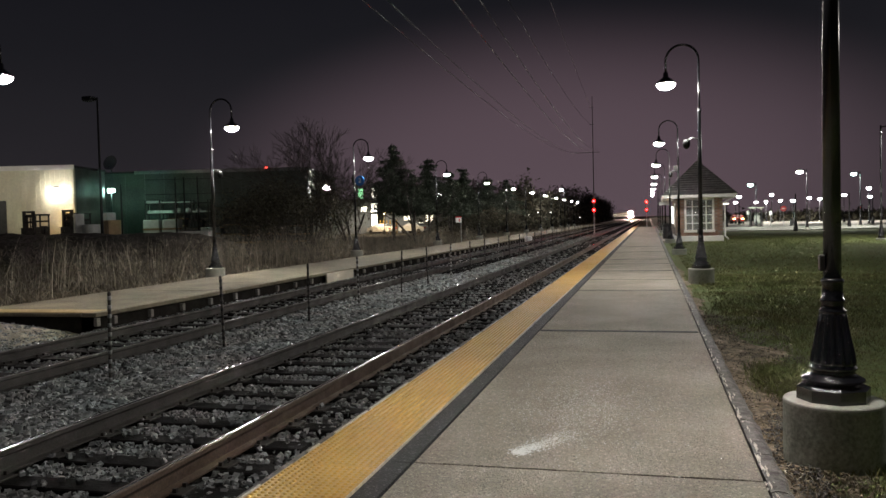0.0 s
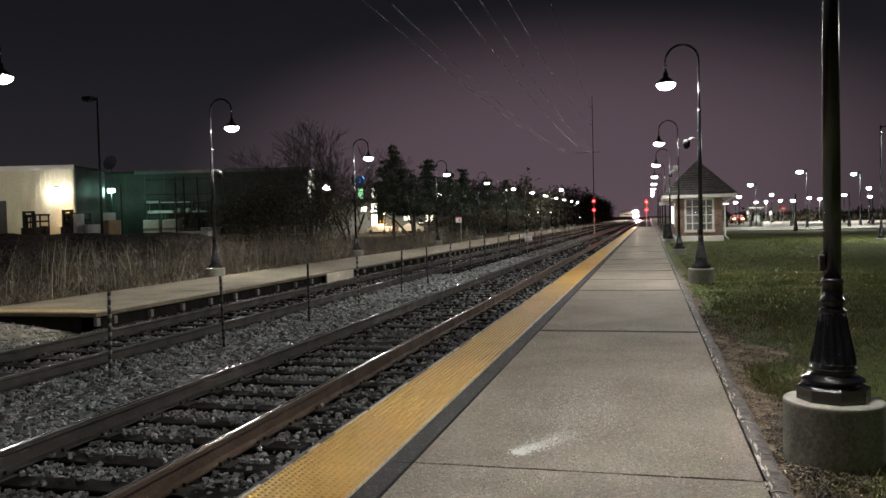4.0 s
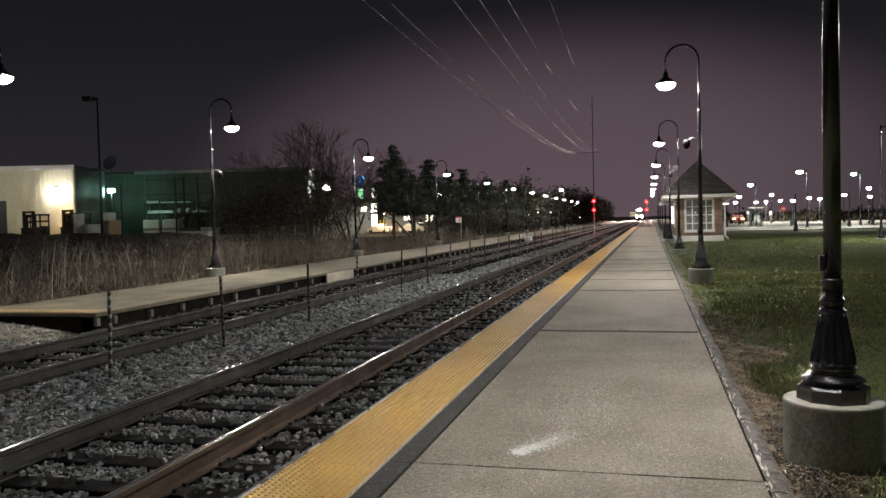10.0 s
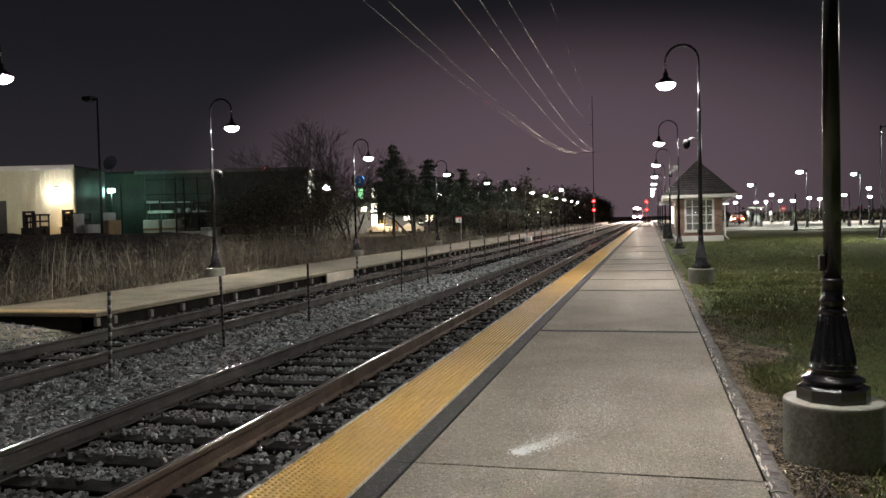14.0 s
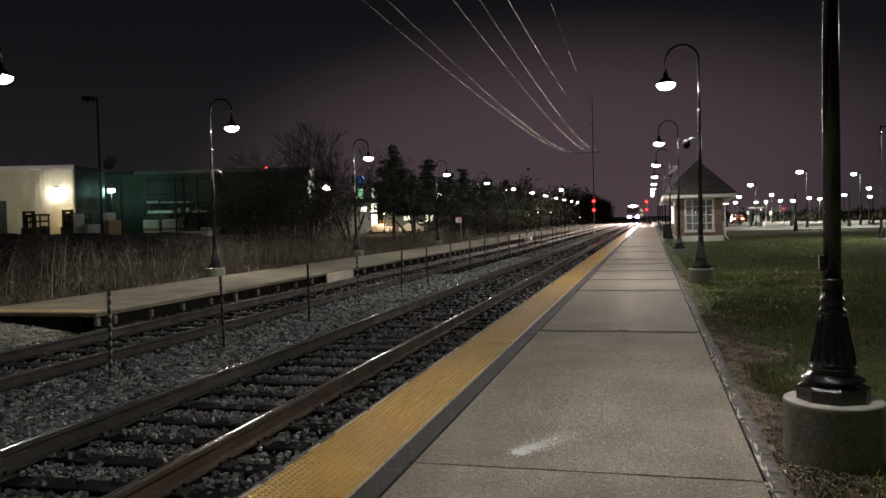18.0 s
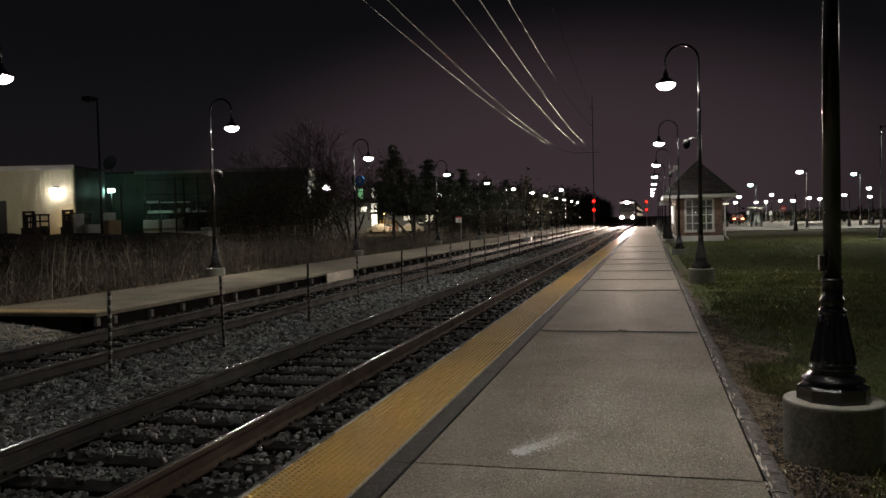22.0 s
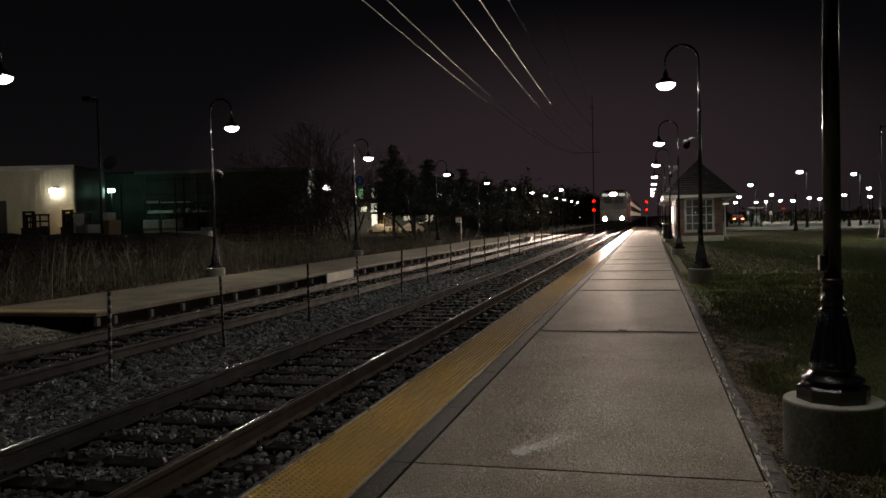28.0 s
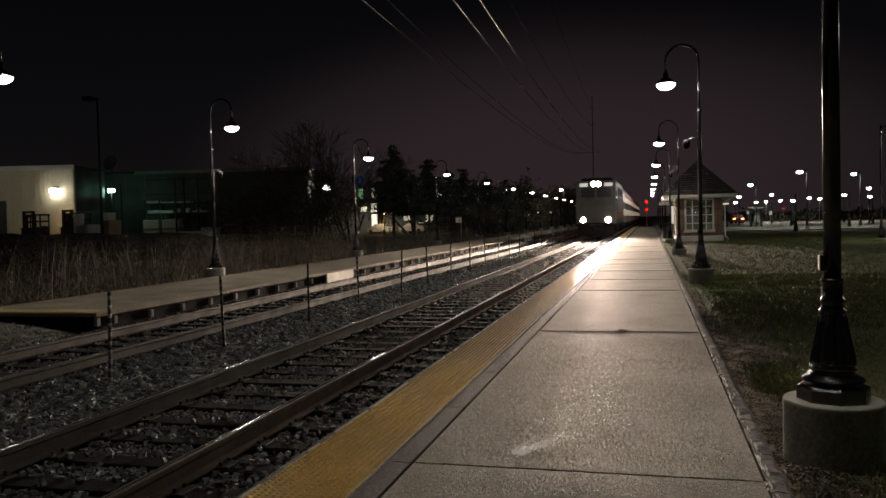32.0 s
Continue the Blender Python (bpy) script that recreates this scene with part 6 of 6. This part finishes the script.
def weeds():
    n = 15500
    y = 9.0 + 58 * rng.random(n) ** 1.3
    x = -10.15 - 13.0 * rng.random(n) ** 1.6
    clump = np.array([noise.noise(Vector((p * 0.45, q * 0.45, 2))) for p, q in zip(x, y)])
    keep = rng.random(n) < (0.36 + 1.2 * clump) * np.where(x < -12.5, np.clip((y - 10) / 20, 0.15, 1), np.clip((y - 8) / 13, 0.25, 1))
    x, y, clump = x[keep], y[keep], clump[keep]
    n = len(x)
    h = rng.uniform(0.4, 1.45, n) * (1 + 0.6 * clump) * np.where(x > -10.6, 0.6, 1.0) * np.clip(0.55 + (y - 9) / 26, 0.55, 1.0)
    blades("tall_weeds", x, y, np.full(n, -0.1), h, rng.uniform(0.005, 0.013, n), rng.uniform(0.08, 0.60, n), M_WEED, "tall dry brown weeds and grasses", "weeds")
    # leafy tufts and seed heads along the stems
    m = 34000
    k = rng.integers(0, n, m)
    f = rng.uniform(0.35, 1.0, m)
    blades("weed_seed_heads", x[k] + rng.normal(0, 0.06, m), y[k] + rng.normal(0, 0.06, m), -0.1 + h[k] * f, rng.uniform(0.04, 0.13, m), rng.uniform(0.006, 0.018, m), rng.uniform(0.4, 1.6, m), M_WEED, "feathery dry seed heads and leaves", "weeds")
    # a few stalks stand well above the rest
    m = 330
    ty, tx = 11.5 + 30 * rng.random(m) ** 1.2, -10.5 - 9 * rng.random(m) ** 1.4
    blades("tall_stalks", tx, ty, np.full(m, -0.1), rng.uniform(1.0, 1.9, m), rng.uniform(0.008, 0.016, m), rng.uniform(0.05, 0.30, m) + 0.7 * (rng.random(m) < 0.12), M_STALK, "tall pale dead stalks above the weeds", "weeds")
    # low matted grass
    m = 12000
    y = 8.5 + 60 * rng.random(m) ** 1.3
    x = -9.9 - 14 * rng.random(m) ** 1.5
    blades("matted_grass", x, y, np.full(m, -0.12), rng.uniform(0.12, 0.42, m), rng.uniform(0.012, 0.03, m), rng.uniform(0.4, 1.3, m), M_WEED, "low matted dry grass", "weeds")


weeds()


def branches(bm, tips, pos, d, length, rad, depth, spread, twig, fine=None):
    """A limb that forks until it is a twig."""
    pts, rr = [pos], [rad]
    q, dd = pos.copy(), d.copy()
    steps = 3
    for k in range(steps):
        dd = (dd + Vector((random.uniform(-1, 1), random.uniform(-1, 1), random.uniform(-0.4, 0.8))) * 0.11).normalized()
        q = q + dd * (length / steps)
        pts.append(q.copy())
        rr.append(max(0.012, rad * (1 - 0.35 * (k + 1) / steps)))
    tube(fine if fine is not None and rad < 0.05 else bm, pts, rr, 5 if rad > 0.05 else 3, False)
    if depth == 0 or rad < twig:
        tips.append(q)
        return
    kids = random.choice((2, 3))
    for k in range(kids):
        a = random.uniform(0, 2 * math.pi)
        o = dd.orthogonal().normalized()
        o = (Matrix.Rotation(a, 3, dd) @ o)
        nd = (dd * (1 - spread) + o * spread * random.uniform(0.7, 1.2) + Vector((0, 0, 0.06))).normalized()
        start = pts[-1] if k else pts[-2]
        branches(bm, tips, start, nd, length * random.uniform(0.62, 0.85), rr[-1] * random.uniform(0.6, 0.8), depth - 1, spread, twig, fine)


def leaf_cloud(name, centres, per, spread, size, material, parent):
    c = np.repeat(np.array([tuple(q) for q in centres]), per, axis=0)
    n = len(c)
    c = c + rng.normal(0, 1, (n, 3)) * np.array(spread)
    v = c[:, None, :] + rng.normal(0, 1, (n, 3, 3)) * (size * rng.uniform(0.5, 1.4, (n, 1, 1)))
    f = np.arange(n * 3).reshape(-1, 3)
    return raw(name, v.reshape(-1, 3), f, material, parent)


def bare_tree(x, y, h, seed, label, depth=6, stems=5, leafy=0):
    random.seed(seed)
    r = root("tree", pose(x, y, -0.1), label, "tree", "bare trees")
    bm, fine, tips = bmesh.new(), bmesh.new(), []
    for k in range(stems):
        a = random.uniform(0, 6.28)
        branches(bm, tips, Vector((0.3 * math.cos(a), 0.3 * math.sin(a), 0)), (Vector((math.cos(a), math.sin(a), 0)) * random.uniform(0.2, 0.95) + Vector((0, 0, 1))).normalized(), h * 0.34, 0.12, depth, 0.36, 0.006, fine)
    part("trunk", bm, M_BARK, r, "dark forked trunk")
    part("crown", fine, M_BARK, r, "fine bare twigs")
    if leafy and tips:
        leaf_cloud("crown", tips, leafy, (0.35, 0.35, 0.35), 0.06, M_LEAFY, r)
    return r


bare_tree(-22.4, 57.5, 9.2, 3, "wide bare multi-stemmed tree in a dark yard", 6, 5)
bare_tree(-20.6, 61.0, 7.8, 9, "bare tree with fine twigs by the yard fence", 6, 4)
bare_tree(-16.9, 68.0, 7.0, 14, "bare tree with fine twigs by the yard fence", 4, 3)


def conifer(x, y, h, w, seed, label):
    random.seed(seed)
    r = root("conifer", pose(x, y, -0.1), label, "tree", "dark conifers")
    bm = bmesh.new()
    tube(bm, [(0, 0, 0), (0.05, 0, h * 0.5), (0, 0.05, h)], [0.16, 0.10, 0.02], 8)
    cs, sp = [], []
    z = 3.1
    while z < h * 0.98:
        u = z / h
        reach = w * (1 - u) ** 0.7 * random.uniform(0.55, 1.2) + 0.10
        for k in range(max(4, int(11 * (1 - u)) + 3)):
            a = random.uniform(0, 6.28)
            rr = reach * random.uniform(0.6, 1.1)
            end = Vector((rr * math.cos(a), rr * math.sin(a), z - 0.18 * rr + random.uniform(-0.1, 0.15)))
            tube(bm, [(0, 0, z), end], [0.03, 0.008], 3, False)
            m = max(2, int(rr * 5))
            for j in range(m):
                cs.append(Vector((0, 0, z)).lerp(end, (j + 0.6) / m))
                sp.append(0.30 * (1.0 - 0.75 * u))
        z += 0.34 + 0.1 * random.random()
    part("trunk", bm, M_BARK, r)
    leaf_cloud("crown", cs, 46, np.repeat(np.array(sp), 46)[:, None] * np.array((1.25, 1.25, 0.75)), 0.068, M_NEEDLE, r)
    return r


conifer(-20.2, 71.5, 9.2, 4.0, 21, "tall dark spruce behind the platform lamps")
conifer(-17.9, 70.6, 6.2, 3.4, 22, "dark spruce behind the platform lamps")
conifer(-18.3, 77.2, 8.1, 4.6, 23, "dense dark spruce behind the platform lamps")
conifer(-16.8, 80.5, 7.0, 4.4, 24, "dense dark spruce behind the platform lamps")
conifer(-18.4, 92.7, 8.2, 4.0, 25, "tall dark spruce behind the platform lamps")
conifer(-16.6, 99.0, 7.2, 4.0, 26, "dark spruce behind the platform lamps")
conifer(-15.8, 108.0, 7.2, 4.0, 27, "dark spruce behind the platform lamps")


def shrub(x, y, h, w, seed, material=None):
    random.seed(seed)
    r = root("shrub", pose(x, y, -0.1), "dense dark shrub at the yard's edge", "shrub", "yard shrubs")
    bm, tips = bmesh.new(), []
    for k in range(9):
        a = random.uniform(0, 6.28)
        branches(bm, tips, Vector((random.uniform(-w, w) * 0.35, random.uniform(-w, w) * 0.3, 0)), Vector((0.7 * math.cos(a), 0.7 * math.sin(a), 1)).normalized(), h * 0.36, 0.05, 3, 0.5, 0.006)
    part("woody_base", bm, M_BARK, r)
    leaf_cloud("leaves", tips, 26, (0.42, 0.42, 0.34), 0.06, material or M_LEAFY, r)


for k, (x, y, h, w) in enumerate(((-25.6, 53.5, 4.6, 2.2), (-23.2, 54.5, 5.4, 2.4), (-21.0, 56.5, 5.6, 2.4), (-26.4, 57.5, 5.0, 2.2),
                                  (-24.6, 58.0, 6.0, 2.5), (-22.3, 60.0, 6.0, 2.5), (-14.8, 84.0, 3.2, 2.0), (-14.2, 94.0, 3.4, 2.0))):
    shrub(x, y, h, w, 40 + k)


def far_woods():
    # the wooded skyline round the place
    c = []
    random.seed(77)
    for k in range(520):
        t = random.random()
        if k < 200:
            x, y, h = -13.5 - 30 * random.random() ** 2, 112 + 260 * t, random.uniform(4, 9)
        elif k < 430:
            x, y, h = 14 + 130 * t, 165 + random.uniform(-10, 30) - 40 * t, random.uniform(0.8, 1.9)
        else:
            x, y, h = -70 - 90 * t, 90 + 60 * random.random(), random.uniform(4, 8)
        for j in range(int(h * 3)):
            z = h * random.random() ** 0.8
            s = 1.3 * (1 - 0.6 * z / h)
            c.append((x + random.gauss(0, s), y + random.gauss(0, s), z))
    ob = leaf_cloud("far_woods", c, 24, (0.75, 0.75, 0.55), 0.19, M_LEAFY, None)
    tagged(ob, "dark belt of trees along the skyline", "woods", kind="stuff")


far_woods()

# ---- the train ----


def bogie(parent, y, length):
    b = part("bogie_frame", boxed(-1.15, 1.15, y - length / 2, y + length / 2, 0.45, 0.85, 0.06), M_UNDER, parent, "grimy bogie")
    for sy in (-length / 2 + 0.55, length / 2 - 0.55):
        for sx in (-0.75, 0.75):
            bm = lathe(bmesh.new(), [(0.0, -0.07), (0.46, -0.07), (0.50, 0.07), (0.0, 0.07)], 20)
            bmesh.ops.rotate(bm, verts=bm.verts[:], cent=(0, 0, 0), matrix=Matrix.Rotation(radians(90), 3, "Y"))
            bmesh.ops.translate(bm, verts=bm.verts[:], vec=(sx, y + sy, 0.502))
            part("wheel", bm, M_UNDER, b)


def prism(prof, x0, x1):
    """A side outline (along, up) with width."""
    bm = bmesh.new()
    a = [bm.verts.new((x0, y, z)) for y, z in prof]
    b = [bm.verts.new((x1, y, z)) for y, z in prof]
    n = len(prof)
    for k in range(n):
        bm.faces.new((a[k], a[(k + 1) % n], b[(k + 1) % n], b[k]))
    bm.faces.new(a)
    bm.faces.new(b)
    bmesh.ops.recalc_face_normals(bm, faces=bm.faces[:])
    return bm


def headlight(parent, x, z, y, rad, name):
    bm = lathe(bmesh.new(), [(rad * 1.3, 0.0), (rad * 1.3, 0.46), (rad * 1.06, 0.46), (rad * 1.03, 0.02)], 16)
    bmesh.ops.rotate(bm, verts=bm.verts[:], cent=(0, 0, 0), matrix=Matrix.Rotation(radians(90), 3, "X"))
    bmesh.ops.translate(bm, verts=bm.verts[:], vec=(x, y, z))
    h = part(name, bm, M_UNDER, parent)
    bm = lathe(bmesh.new(), [(0.0, 0.03), (rad, 0.03), (rad, 0.05), (rad * 0.7, 0.075), (0.0, 0.085)], 16)
    bmesh.ops.rotate(bm, verts=bm.verts[:], cent=(0, 0, 0), matrix=Matrix.Rotation(radians(90), 3, "X"))
    bmesh.ops.translate(bm, verts=bm.verts[:], vec=(x, y, z))
    part("lens", bm, G_HEAD, h, "blazing white lens")


def locomotive():
    r = root("locomotive", Matrix(), "diesel passenger locomotive with blazing headlights on the near track", "locomotive")
    part("body", prism([(0.25, 1.1), (0.25, 2.45), (0.55, 3.05), (0.95, 4.15), (1.25, 4.50), (17.4, 4.55), (17.4, 1.1)], -1.5, 1.5), M_LOCO, r, "grey loco body")
    part("roof", prism([(1.6, 4.5), (1.9, 4.72), (17.0, 4.74), (17.3, 4.5)], -1.15, 1.15), M_UNDER, r)
    part("side_stripe", prism([(0.9, 1.55), (0.9, 2.05), (17.35, 2.05), (17.35, 1.55)], -1.512, 1.512), M_ORANGE, r, "orange-red side stripe")
    part("lower_band", prism([(0.6, 1.12), (0.6, 1.5), (17.35, 1.5), (17.35, 1.12)], -1.508, 1.508), M_LOCODARK, r, "dark blue lower band")
    part("sill", boxed(-1.55, 1.55, 0.12, 17.5, 0.95, 1.12, 0.02), M_UNDER, r)
    part("fuel_tank", boxed(-1.3, 1.3, 6.6, 11.0, 0.35, 0.95, 0.12), M_UNDER, r)
    part("anticlimber", boxed(-1.3, 1.3, -0.1, 0.3, 0.98, 1.2, 0.04), M_UNDER, r)
    bm = prism([(-0.35, 0.18), (-0.05, 0.98), (0.15, 0.98), (0.05, 0.18)], -1.35, 1.35)
    part("snow_plough", bm, M_UNDER, r)
    part("coupler", boxed(-0.16, 0.16, -0.55, 0.1, 0.72, 1.0, 0.04), M_UNDER, r)
    for x in (-0.62, 0.62):
        bm = bmesh.new()
        vs = [bm.verts.new(q) for q in ((x - 0.52, 0.60, 3.16), (x + 0.52, 0.60, 3.16), (x + 0.50, 0.88, 3.92), (x - 0.50, 0.88, 3.92))]
        bm.faces.new(vs)
        bmesh.ops.translate(bm, verts=bm.verts[:], vec=(0, -0.03, 0.012))
        part("windscreen", bm, M_GLASS, r)
    for s in (-1, 1):
        part("cab_window", boxed(s * 1.512 - 0.006, s * 1.512 + 0.006, 1.5, 2.5, 2.9, 3.7), M_GLASS, r)
        part("cab_door", boxed(s * 1.51 - 0.006, s * 1.51 + 0.006, 2.8, 3.5, 1.35, 3.6), M_LOCODARK, r)
        for k in range(8):
            y0 = 5.0 + 1.45 * k
            part("grille", boxed(s * 1.51 - 0.012, s * 1.51 + 0.012, y0, y0 + 1.2, 3.1, 4.1), M_UNDER, r)
        part("number_board", boxed(s * 0.95 - 0.3, s * 0.95 + 0.3, 0.86, 1.1, 4.05, 4.28), G_BOARD, r, "lit number board")
        part("handrail", tube(bmesh.new(), [(s * 1.35, 0.18, 1.2), (s * 1.35, 0.14, 2.2)], 0.02, 6), M_ALU, r)
    headlight(r, -0.19, 4.22, 0.92, 0.145, "headlight")
    headlight(r, 0.19, 4.22, 0.92, 0.145, "headlight")
    headlight(r, -0.95, 1.42, 0.24, 0.155, "ditch_light")
    headlight(r, 0.95, 1.42, 0.24, 0.155, "ditch_light")
    bogie(r, 3.4, 3.6)
    bogie(r, 14.2, 3.6)
    return r


def coach(label):
    r = root("coach", Matrix(), label, "railway coach", "train coaches")
    L = 25.6
    prof = [(-1.52, 1.0), (-1.52, 4.1), (-1.25, 4.65), (-0.7, 4.85), (0.7, 4.85), (1.25, 4.65), (1.52, 4.1), (1.52, 1.0)]
    bm = bmesh.new()
    a = [bm.verts.new((x, 0.0, z)) for x, z in prof]
    b = [bm.verts.new((x, L, z)) for x, z in prof]
    n = len(prof)
    for k in range(n):
        bm.faces.new((a[k], a[(k + 1) % n], b[(k + 1) % n], b[k]))
    bm.faces.new(a)
    bm.faces.new(b)
    bmesh.ops.recalc_face_normals(bm, faces=bm.faces[:])
    part("body", bm, M_STEELBODY, r, "fluted stainless body")
    for s in (-1, 1):
        for z0, z1 in ((1.75, 2.35), (3.15, 3.65)):
            for k in range(11):
                y0 = 1.6 + 2.05 * k
                if 11.5 < y0 < 13.6:
                    continue
                part("window", boxed(s * 1.525 - 0.01, s * 1.525 + 0.01, y0, y0 + 1.45, z0, z1, 0.003), G_WINDOW, r, "warm lit coach window")
        part("door", boxed(s * 1.53 - 0.012, s * 1.53 + 0.012, 11.9, 13.7, 1.05, 3.1, 0.004), M_UNDER, r)
        for z in (1.25, 1.4, 2.6, 2.75, 2.9):
            part("flute", boxed(s * 1.53 - 0.012, s * 1.53 + 0.012, 0.1, L - 0.1, z, z + 0.05), M_STEELBODY, r)
    bogie(r, 3.2, 2.9)
    bogie(r, L - 3.2, 2.9)
    part("underframe", boxed(-1.2, 1.2, 5.2, L - 5.2, 0.55, 1.0, 0.05), M_UNDER, r)
    part("gangway", boxed(-0.6, 0.6, -0.32, -0.01, 1.0, 3.3, 0.05), M_UNDER, r)
    return r


loco = locomotive()
coaches = [coach("stainless double-deck coach with lit windows")]
coaches += [copy_thing(coaches[0], Matrix()) for k in range(4)]
MID = (RAILS[0] + RAILS[1]) / 2
# how far along the line the loco's front stands at each time
RUN = [(0.0, 505.0), (3.0, 460.0), (6.0, 412.0), (9.0, 357.0), (13.0, 290.0), (17.5, 214.0), (20.5, 171.0), (23.5, 132.0), (25.5, 113.0), (28.0, 93.0), (29.5, 81.5), (30.5, 74.0), (32.0, 62.0)]


def motions():
    for k, thing in enumerate([loco] + coaches):
        rows = []
        for t, s in RUN:
            s0 = s + (0.0 if k == 0 else 18.0 + 26.1 * (k - 1))
            q, a = line_pose(s0 + (9.0 if k == 0 else 13.0), MID)
            d = Vector((-math.sin(a), math.cos(a), 0)) * (9.0 if k == 0 else 13.0)
            rows.append((t, pose(q.x - d.x, q.y - d.y, 0.0, 0, 0, math.degrees(a))))
        walk(thing, rows)
    # the added shield turns once in three seconds, for the beacon's blink
    walk(beacon_shield, [(0.5 * k, pose(0, 0, 8.68, 0, 0, -63.0 + 120.0 * (0.5 * k - 9.0))) for k in range(65)])


motions()
